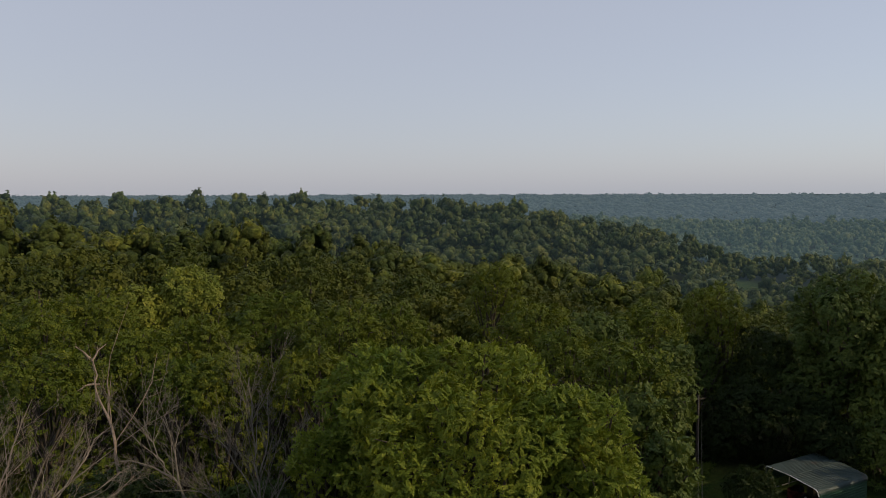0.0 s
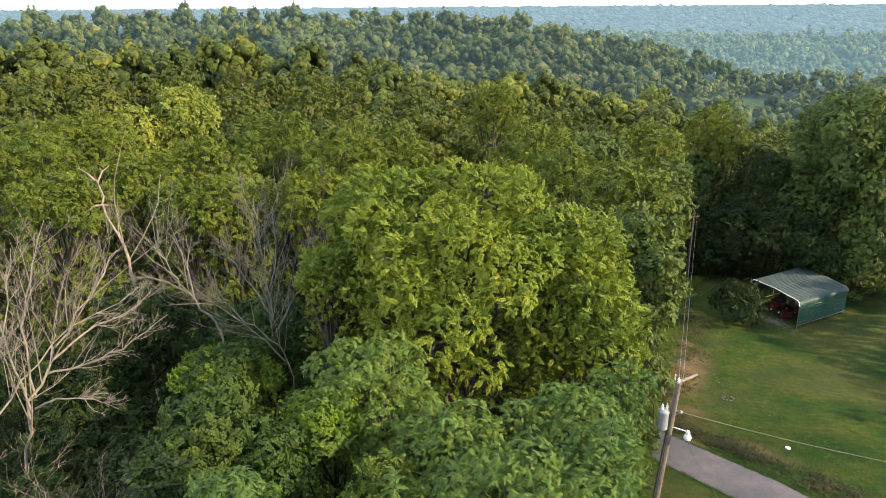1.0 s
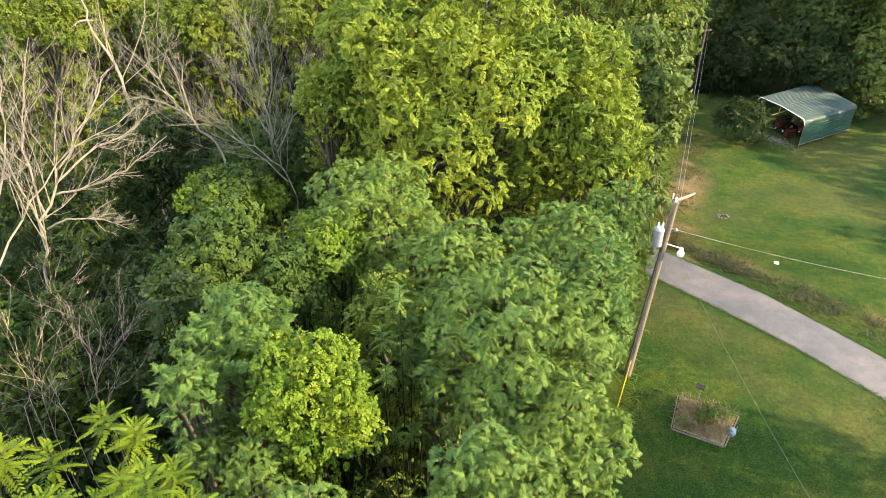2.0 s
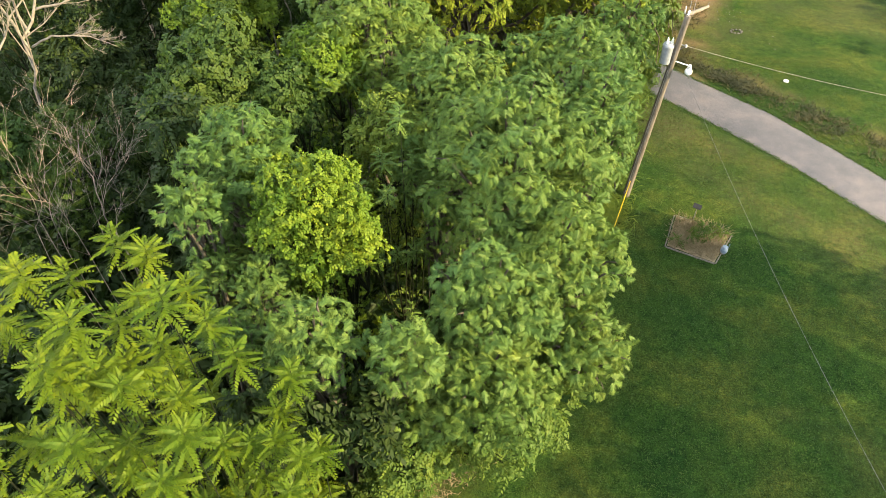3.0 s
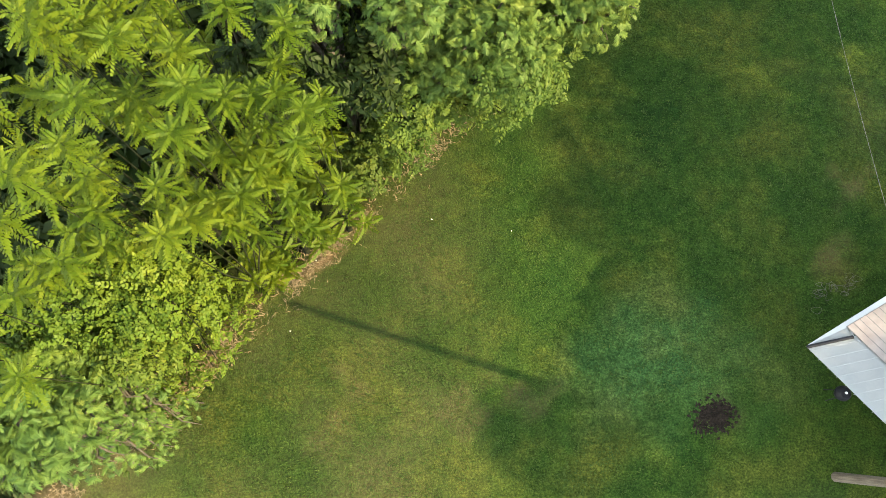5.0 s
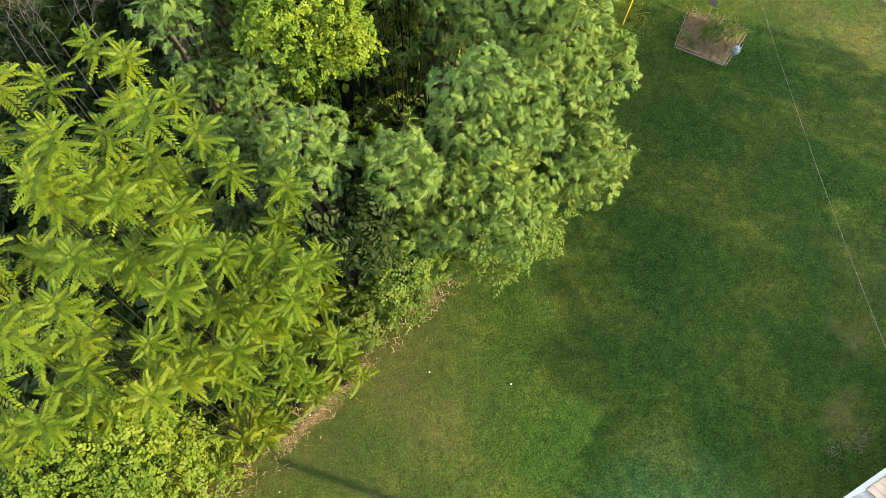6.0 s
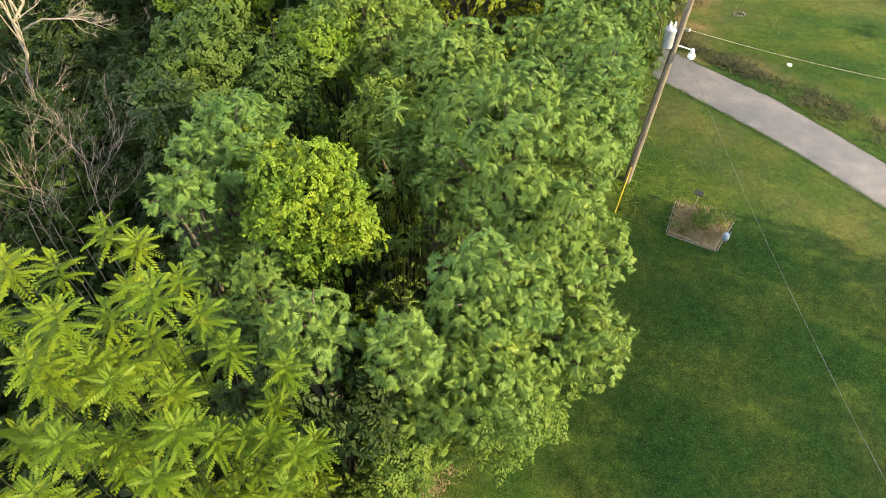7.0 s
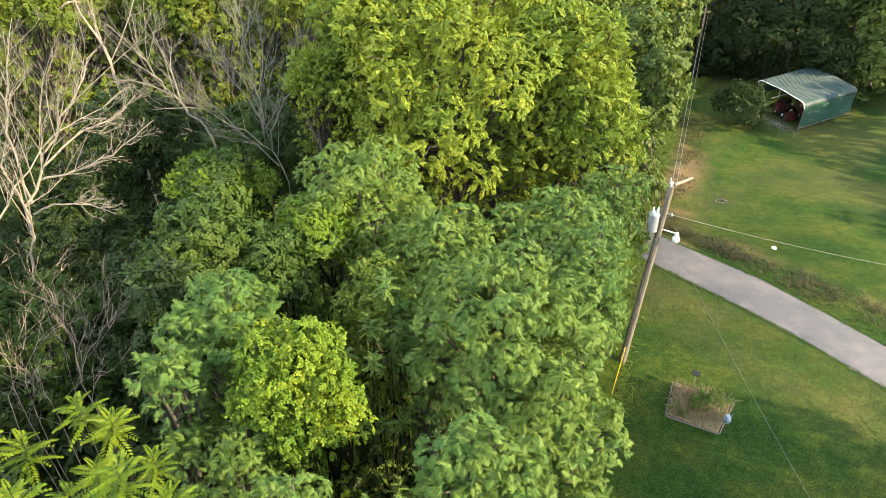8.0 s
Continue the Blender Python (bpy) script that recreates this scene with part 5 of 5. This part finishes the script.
def gravel_patch(name, cx, cy, rx, ry, turn, n, size, mat, label):
    """Loose stones scattered on the ground."""
    rng = np.random.default_rng(int(cx * 10))
    shape = np.array([[1, 0, 0], [-1, 0, 0], [0, 1, 0], [0, -1, 0], [0, 0, 0.7], [0, 0, -0.7]], float)
    tris = np.array([[0, 2, 4], [2, 1, 4], [1, 3, 4], [3, 0, 4], [2, 0, 5], [1, 2, 5], [3, 1, 5], [0, 3, 5]])
    vs, fs = [], []
    for k in range(n):
        a, q = rng.uniform(0, 6.28), abs(rng.normal()) * 0.55
        px, py = q * rx * math.cos(a), q * ry * math.sin(a)
        x, y = cx + px * math.cos(turn) - py * math.sin(turn), cy + px * math.sin(turn) + py * math.cos(turn)
        s = size * rng.uniform(0.4, 1.3, 3)
        s[2] *= 0.6
        z = float(height(x, y)) + 0.4 * min(1, math.hypot(x, y) / 60) * float(wave(x, y, 9, 2)) + 0.03 * float(wave(x, y, 1.7, 1))
        vs.append(shape * s * rng.uniform(0.8, 1.2, (6, 1)) + [x, y, z + s[2] * 0.4])
        fs.append(tris + 6 * k)
    ob = new(name, mesh_from(name, np.concatenate(vs), np.concatenate(fs), mat))
    return tagged(ob, label, "gravel", kind="stuff")


gravel_patch("gravel", 28.3, 55.2, 1.2, 2.6, 0.5, 700, 0.05, STONE, "pale loose gravel spilled at the shed mouth")
gravel_patch("soil_clods", 7.65, 0.5, 0.6, 0.42, 0.2, 900, 0.06, SOIL, "dark turned soil clods on the lawn")
gravel_patch("gravel", 17.2, 46.0, 2.0, 6.0, 0.35, 260, 0.045, STONE, "loose stones and rubble among weeds")


# ---- house corner ----
def build_house():
    c = Vector((9.35, 2.23, 2.55))
    e = Vector((0.66, -0.75, 0)).normalized()
    top = thing("house", (c.x + 1.5, c.y, 0), "white-roofed single-storey house with a ribbed metal porch roof", "house")
    off = -top.location

    def rise(a, b, z):
        return c + e * a + Vector((0.98, 0.2, 0)) * b + Vector((0, 0, z)) + off

    bm = bmesh.new()
    f = bm.faces.new([bm.verts.new(rise(a, b, z)) for a, b, z in ((0, 0, 0), (11, 0, 0), (11, 1.3, 0.3), (0, 1.3, 0.3))])
    bmesh.ops.solidify(bm, geom=[f], thickness=0.05)
    porch = part("porch_roof", bm, ROOF_WHITE, top, "white ribbed metal porch roof")
    for k in range(36):
        bm = bmesh.new()
        rod(bm, rise(0.16 + 0.3 * k, -0.02 - 0.02 * (k % 2), 0.0), rise(0.16 + 0.3 * k, 1.25, 0.295), 0.007, 0.007, 6)
        part("rib", bm, ROOF_WHITE, porch)
    bm = bmesh.new()
    rod(bm, rise(0.02, -0.02, 0.05), rise(0.02, 1.1, 0.33), 0.045, 0.045, 8)
    part("flashing", bm, DARK, porch, "dark rake flashing strip")
    bm = bmesh.new()
    f = bm.faces.new([bm.verts.new(c + off + Vector(q)) for q in ((-0.03, 0.0, 0.0), (1.15, 0.18, 0.27), (1.1, 0.5, 0.30), (4.4, 2.5, 0.9), (4.3, 2.62, 0.88))])
    bmesh.ops.solidify(bm, geom=[f], thickness=0.05)
    part("rake_trim", bm, ROOF_WHITE, top, "white rake trim")
    p0 = Vector((0.95, 0.48, 0.32))
    slope = Vector((0.867, 0.5, 0.16))
    bm = bmesh.new()
    f = bm.faces.new([bm.verts.new(c + off + p0 + q) for q in (Vector((0, 0, 0)), e * 11, e * 11 + slope * 3.6, slope * 3.6)])
    bmesh.ops.solidify(bm, geom=[f], thickness=0.06)
    deck = part("roof", bm, STEEL, top, "grey roof deck")
    for k in range(19):
        bm = bmesh.new()
        q = c + off + p0 + slope * (0.19 * k + 0.012) + Vector((0, 0, 0.012))
        f = bm.faces.new([bm.verts.new(w) for w in (q + e * 0.02, q + e * 11, q + e * 11 + slope * 0.168, q + e * 0.02 + slope * 0.168)])
        bmesh.ops.solidify(bm, geom=[f], thickness=-0.02)
        part("roof_panel", bm, SIDING, deck, "pinkish-white roof panel" if k == 0 else "")
    bm = bmesh.new()
    f = bm.faces.new([bm.verts.new(c + off + p0 + slope * 3.6 + q) for q in (Vector((0, 0, 0)), e * 11, e * 11 + Vector((3.1, 1.8, -0.58)), Vector((3.1, 1.8, -0.58)))])
    bmesh.ops.solidify(bm, geom=[f], thickness=0.06)
    part("roof", bm, ROOF_WHITE, top, "white metal back roof")
    turn = Matrix.Rotation(math.atan2(e.y, e.x), 4, "Z")
    bm = bmesh.new()
    box(bm, (9.8, 4.6, 3.0), Matrix.Translation(c + off + e * 5.6 + Vector((0.867, 0.5, 0)) * 4.3 + Vector((0, 0, -1.15))) @ turn, 0.02)
    part("wall", bm, SIDING, top)


build_house()


def build_service_pole():
    top = thing("service_pole", (10.95, -1.2, 0), "weathered wooden service pole beside the house", "utility pole")
    bm = bmesh.new()
    rod(bm, (0, 0, -0.1), (0, 0, 7.5), 0.14, 0.1, 14, 0.01)
    part("post", bm, POLE_WOOD, top)
    bm = bmesh.new()
    rod(bm, (0, 0.08, 5.62), (0, 0.22, 5.62), 0.02, 0.02, 8)
    lathe(bm, [(0.025, 5.54), (0.045, 5.58), (0.025, 5.62), (0.045, 5.66), (0.02, 5.7)], Matrix.Translation((0, 0.22, 0)), 10)
    part("insulator_bracket", bm, STEEL, top)


build_service_pole()
for row in ((31.9, -2.2, 9.0, 5.2, 3.6), (27.0, -6.0, 7.5, 4.6, 3.2)):  # unseen yard trees, added out of view so their shade lies on the lawn
    plant("oak", *row)
# sparser unseen trees, added to dapple the upper lawn
for row in ((29.4, 5.8, 9.0, 3.7, 3.0), (30.6, 10.6, 9.0, 3.5, 2.8)):
    plant("walnut", *row)


def build_grill():
    top = thing("kettle_grill", (11.05, 1.1, 0), "black kettle grill standing beside the house", "grill")
    bm = bmesh.new()
    lathe(bm, [(0.05, 0.55), (0.15, 0.62), (0.215, 0.78), (0.22, 0.82)], Matrix.Identity(4))
    part("bowl", bm, DARK, top)
    bm = bmesh.new()
    lathe(bm, [(0.22, 0.825), (0.212, 0.9), (0.15, 1.0), (0.045, 1.03)], Matrix.Identity(4))
    lid = part("lid", bm, DARK, top)
    bm = bmesh.new()
    lathe(bm, [(0.035, 1.03), (0.038, 1.045), (0.02, 1.055)], Matrix.Identity(4), 12)
    part("vent", bm, WHITE, lid, "pale metal lid vent")
    for k in range(3):
        a = k * 2.094
        bm = bmesh.new()
        rod(bm, (0.12 * math.cos(a), 0.12 * math.sin(a), 0.62), (0.19 * math.cos(a), 0.19 * math.sin(a), 0), 0.012, 0.012, 8)
        part("leg", bm, DARK, top)


build_grill()


# ---- garden bed ----
def build_bed():
    c = ((8.86, 19.45), (10.65, 18.48), (11.76, 20.05), (9.65, 21.25))
    mx, my = sum(p[0] for p in c) / 4, sum(p[1] for p in c) / 4
    top = thing("garden_bed", (mx, my, 0), "low timber-edged garden bed full of dry stalks", "garden bed")
    for k in range(4):
        a, b = Vector((c[k][0] - mx, c[k][1] - my, 0)), Vector((c[(k + 1) % 4][0] - mx, c[(k + 1) % 4][1] - my, 0))
        d = b - a
        bm = bmesh.new()
        box(bm, (d.length * 0.97, 0.045, 0.1), Matrix.Translation((a + b) / 2 + Vector((0, 0, 0.03))) @ Matrix.Rotation(math.atan2(d.y, d.x), 4, "Z"), 0.012)
        part("edging_board", bm, TIMBER, top)
    n = 14
    rng = np.random.default_rng(8)
    g = np.linspace(0.03, 0.97, n)
    A, B, C, D = (np.array([p[0] - mx, p[1] - my]) for p in c)
    v = np.array([[*((A * (1 - s) + B * s) * (1 - t) + (D * (1 - s) + C * s) * t), 0.05 + 0.05 * rng.random()] for t in g for s in g])
    f = np.array([[j * n + i, j * n + i + 1, (j + 1) * n + i + 1, (j + 1) * n + i] for j in range(n - 1) for i in range(n - 1)])
    part("soil", mesh_from("soil", v, f, STRAW, True), STRAW, top)
    pieces = []
    for k in range(1300):
        s, t = rng.uniform(0.04, 0.96, 2)
        p = (A * (1 - s) + B * s) * (1 - t) + (D * (1 - s) + C * s) * t
        lean = rng.normal(size=2) * 0.18
        h = rng.uniform(0.12, 0.45)
        pieces.append(tube([(p[0], p[1], 0.05), (p[0] + lean[0] * 0.4, p[1] + lean[1] * 0.4, 0.1 + h * 0.6), (p[0] + lean[0], p[1] + lean[1], 0.1 + h)], [0.008, 0.007, 0.003], 3))
    vv, ff = joined(pieces)
    tagged(part("stubble", mesh_from("stubble", vv, ff, STRAW), STRAW, top, "dry brown stalks"), kind="stuff")
    for name, x, y, r, h, mat, label in (("garden_plant", mx + 0.05, my - 0.1, 0.42, 0.95, "locust", "green leafy plant growing in the garden bed"), ("garden_plant", mx + 0.95, my + 0.1, 0.2, 0.5, "pale", "pale yellow-green clump in the garden bed"), ("garden_plant", mx - 0.9, my - 0.25, 0.18, 0.35, "locust", "low green weed in the garden bed corner")):
        t = thing(name, (x, y, 0.08), label, "plant", group="garden plants")
        v, f = leaves(rng, crown_blobs(rng, (0, 0, h * 0.55), r, h * 0.5, 6), np.array([0, 0, 0.1]), 60, [q * 0.7 for q in SPRIGS["locust"]], 0.5, 0.2)
        part("leaves", mesh_from("leaves", v, f, LEAF[mat]), LEAF[mat], t)
        v, f = tube([(0, 0, -0.05), (0.02, 0.01, h * 0.5), (0.0, 0.02, h * 0.9)], [0.015, 0.012, 0.006], 5)
        part("stem", mesh_from("stem", v, f, STRAW), STRAW, t)
    lamp = thing("solar_light", (10.32, 20.85, 0), "small dark solar panel on a leaning stake", "garden light")
    bm = bmesh.new()
    rod(bm, (0, 0, -0.1), (0.05, 0.12, 0.75), 0.015, 0.015, 8)
    part("stake", bm, STEEL, lamp)
    bm = bmesh.new()
    box(bm, (0.34, 0.22, 0.03), pose(0.06, 0.16, 0.78, 28, 8, -25), 0.008)
    part("panel", bm, DARK, lamp)
    urn = thing("garden_ornament", (11.1, 19.05, 0.05), "pale blue rounded garden ornament among stalks", "ornament")
    bm = bmesh.new()
    lathe(bm, [(0.07, 0), (0.1, 0.04), (0.15, 0.16), (0.14, 0.26), (0.08, 0.33), (0.1, 0.38), (0.05, 0.4)], Matrix.Identity(4), 16)
    part("body", bm, BLUE, urn)
    bm = bmesh.new()
    rod(bm, (0.16, 0.05, 0), (0.2, 0.1, 0.42), 0.02, 0.012, 8)
    part("spout", bm, BLUE, urn)


build_bed()


# ---- small things on the grass ----
def lie(x, y):
    return float(height(x, y)) + 0.4 * min(1, math.hypot(x, y) / 60) * float(wave(x, y, 9, 2)) + 0.03 * float(wave(x, y, 1.7, 1))


def build_small():
    log = Vector((15.87, 42.2, lie(15.87, 42.2) + 0.12)), Vector((17.5, 43.4, lie(17.5, 43.4) + 0.12))
    t = thing("fallen_log", tuple(log[0]), "pale barkless log lying at the field edge", "log")
    v, f = tube([(0, 0, 0), tuple((log[1] - log[0]) * 0.5 + Vector((0.05, -0.05, 0.03))), tuple(log[1] - log[0])], [0.13, 0.12, 0.09], 9)
    part("stem", mesh_from("stem", v, f, DEAD, True), DEAD, t)
    t = thing("marker_post", (15.7, 42.5, lie(15.7, 42.5)), "short white marker post in the weeds", "post")
    bm = bmesh.new()
    rod(bm, (0, 0, -0.1), (0.02, 0, 0.5), 0.05, 0.045, 12, 0.01)
    part("post", bm, WHITE, t)
    x, y = 18.33, 39.98
    t = thing("stone_ring", (x, y, lie(x, y)), "small ring of pale stones on the lawn", "stone ring")
    rng = np.random.default_rng(2)
    for k in range(9):
        a = k * 0.7
        bm = bmesh.new()
        bmesh.ops.create_icosphere(bm, subdivisions=2, radius=1.0, matrix=pose(0.34 * math.cos(a), 0.24 * math.sin(a), 0.03, 0, 0, 50 * k) @ Matrix.Diagonal((0.085, 0.06, 0.05, 1)))
        for w in bm.verts:
            w.co += Vector(rng.normal(size=3)) * 0.012
        part("stone", bm, STONE, t)
    x, y = 18.95, 33.32
    t = thing("drain_cover", (x, y, lie(x, y)), "round white drain cover in the verge grass", "cover")
    bm = bmesh.new()
    lathe(bm, [(0.13, -0.05), (0.14, 0.05), (0.13, 0.065), (0.11, 0.07), (0.1, 0.062), (0.04, 0.065)], Matrix.Identity(4), 24)
    part("lid", bm, WHITE, t)
    for x, y in ((-0.6, 6.6), (-4.2, 5.3), (-4.9, 3.1), (1.9, 6.2)):
        t = thing("litter_scrap", (x, y, lie(x, y)), "tiny pale scrap lying in the grass", "scrap", group="litter scraps")
        bm = bmesh.new()
        box(bm, (0.045, 0.035, 0.02), pose(0, 0, 0.05, 12, 20, x * 40), 0.01)
        part("scrap", bm, WHITE, t)


build_small()


def build_coil():
    """A loose tangle of pale wire netting dropped by the house."""
    x, y = 11.7, 4.3
    t = thing("wire_tangle", (x, y, lie(x, y)), "loose tangle of pale wire netting on the grass", "wire")
    rng = np.random.default_rng(14)
    for k in range(24):
        a = np.linspace(0, 2 * np.pi * rng.uniform(0.7, 1.1), 18) + rng.uniform(0, 6.28)
        cx, cy = rng.normal() * 0.42, rng.normal() * 0.16
        q = np.stack([cx + rng.uniform(0.06, 0.2) * np.cos(a), cy + 0.35 * cx + rng.uniform(0.05, 0.15) * np.sin(a), 0.09 + 0.07 * np.sin(2 * a + k)], 1)
        v, f = tube(q, np.full(18, 0.0045), 4)
        part("strand", mesh_from("strand", v, f, STONE, True), STONE, t)


build_coil()


# ---- undergrowth and grass ----
def build_undergrowth():
    rng = np.random.default_rng(21)
    shapes = []
    for k in range(6):
        r = np.random.default_rng(900 + k)
        shapes.append(leaves(r, crown_blobs(r, (0, 0, 0.2), 1.0, 0.8, 8), np.array([0, 0, -0.3]), 5, [q * 1.5 for q in SPRIGS["dull"]], 0.4, 0.3)[0])
    vs = []
    for x, y in list(spots(rng, 6, 40, 2.2, -110, 40)) + list(spots(rng, 40, 95, 3.2, -45, 40)):
        w = float(woods(x, y))
        d = math.hypot(x, y)
        if w < 1.0 or (d > 55 and w > 9) or (d > 36 and x < -0.75 * y):
            continue
        s = rng.uniform(0.9, 1.7) * min(1.0, 0.35 + w * 0.25)
        a = rng.uniform(0, 6.28)
        ca, sa = math.cos(a), math.sin(a)
        q = shapes[rng.integers(0, 6)]
        q = np.stack([q[:, 0] * ca - q[:, 1] * sa, q[:, 0] * sa + q[:, 1] * ca, q[:, 2] * rng.uniform(0.8, 1.5)], 1) * s
        vs.append(q + [x, y, float(height(x, y)) + 0.5 * s])
    v = np.concatenate(vs)
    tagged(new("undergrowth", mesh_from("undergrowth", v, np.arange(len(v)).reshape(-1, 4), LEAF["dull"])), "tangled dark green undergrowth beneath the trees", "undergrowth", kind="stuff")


build_undergrowth()


def build_grass():
    """Tufts on the mown lawn, and rank weeds along its margins."""
    rng = np.random.default_rng(31)

    def tufts(name, x, y, tall, wide, blades, mat, label):
        n = len(x)
        z = height(x, y) + 0.4 * np.clip(np.hypot(x, y) / 60, 0, 1) * wave(x, y, 9, 2) + 0.03 * wave(x, y, 1.7, 1)
        vs = []
        for k in range(blades):
            a = rng.uniform(0, 6.28, n)
            d = np.stack([np.cos(a), np.sin(a), np.zeros(n)], 1)
            s = np.stack([-np.sin(a), np.cos(a), np.zeros(n)], 1)
            h, lean = tall * rng.uniform(0.5, 1.3, n), rng.uniform(0.7, 2.0, n)
            base = np.stack([x + rng.normal(size=n) * 0.03, y + rng.normal(size=n) * 0.03, z - 0.01], 1)
            up = np.array([0, 0, 1.0])
            mid = base + (d * (lean * 0.35)[:, None] + up * 0.6) * h[:, None]
            tip = base + (d * lean[:, None] + up * 0.8) * h[:, None]
            w = wide * rng.uniform(0.6, 1.3, n)[:, None]
            vs.append(np.stack([base, mid + s * w / 2, tip, mid - s * w / 2], 1))
        v = np.concatenate(vs).reshape(-1, 3)
        return tagged(new(name, mesh_from(name, v, np.arange(len(v)).reshape(-1, 4), mat)), label, "grass", kind="stuff")

    def off_road(x, y):
        return np.abs((x - 16.7) * 0.82 + (y - 27.2) * 0.575) > 1.75

    n = 170000
    x, y = rng.uniform(-12, 24, n), rng.uniform(-2, 36, n)
    keep = (woods(x, y) < 0.3 * wave(x, y, 1.1, 4)) & off_road(x, y) & (np.abs(np.degrees(np.arctan2(x, y + 8))) < 50) & (rng.random(n) < np.clip(0.6 + 0.5 * wave(x, y, 1.4, 6), 0.1, 1))
    tufts("lawn_grass", x[keep], y[keep], 0.06, 0.024, 2, LEAF["lawn"], "short mown green grass of the lawn")
    n = 16000
    k = rng.integers(7, 14, n)
    t = rng.random(n)
    x, y = EX[k] + (EX[k + 1] - EX[k]) * t, EY[k] + (EY[k + 1] - EY[k]) * t
    x, y = x + rng.normal(size=n) * 0.45, y + rng.normal(size=n) * 0.45
    tufts("margin_weeds", x, y, 0.3, 0.05, 2, LEAF["locust"], "rank green weeds along the wood's edge")
    n = 7000
    k = rng.integers(1, 5, n)
    t = rng.random(n)
    x, y = EX[k] + (EX[k + 1] - EX[k]) * t + rng.normal(size=n) * 0.25 + 0.3, EY[k] + (EY[k + 1] - EY[k]) * t + rng.normal(size=n) * 0.25 - 0.3
    keep = rng.random(n) < np.clip(0.45 + 0.9 * wave(x, y, 0.7, 7), 0.06, 1)
    tufts("edge_straw", x[keep], y[keep], 0.12, 0.02, 2, STRAW, "dead brown grass along the wood's edge")
    n = 6000
    t = rng.random(n)
    x, y = 12.5 + 13 * t + rng.normal(size=n) * 0.6, 37.6 - 16.5 * t + rng.normal(size=n) * 0.5
    keep = off_road(x, y) & (rng.random(n) < np.clip(0.45 + 0.8 * wave(x, y, 0.9, 2), 0.05, 1))
    tufts("verge_weeds", x[keep], y[keep], 0.22, 0.05, 2, LEAF["weeds"], "dry brown weeds along the road verge")
    n = 7000  # ragged grass creeping over both edges of the lane
    t = rng.random(n)
    side = np.where(rng.random(n) < 0.5, 0.0, 1.0)
    lx = np.interp(t, (0, 0.4, 0.7, 1), (8.4, 14.15, 18.6, 22.9)) + side * np.interp(t, (0, 0.4, 0.7, 1), (2.0, 2.5, 2.3, 2.3)) + rng.normal(size=n) * 0.12
    ly = np.interp(t, (0, 0.4, 0.7, 1), (34.8, 27.65, 21.3, 15.3)) + side * np.interp(t, (0, 0.4, 0.7, 1), (2.7, 2.5, 2.2, 2.1)) + rng.normal(size=n) * 0.12
    tufts("lane_edge_grass", lx, ly, 0.055, 0.024, 2, LEAF["lawn"], "ragged green grass along the lane's edges")
    n = 5000
    k = rng.integers(10, 13, n)
    t = rng.random(n)
    x, y = EX[k] + (EX[k + 1] - EX[k]) * t + rng.uniform(0, 3.4, n), EY[k] + (EY[k + 1] - EY[k]) * t + rng.normal(size=n) * 1.0
    keep = rng.random(n) < np.clip(0.4 + 0.9 * wave(x, y, 1.1, 8), 0.05, 1)
    tufts("field_weeds", x[keep], y[keep], 0.13, 0.05, 2, LEAF["weeds"], "dry brown weeds on rough ground")


build_grass()
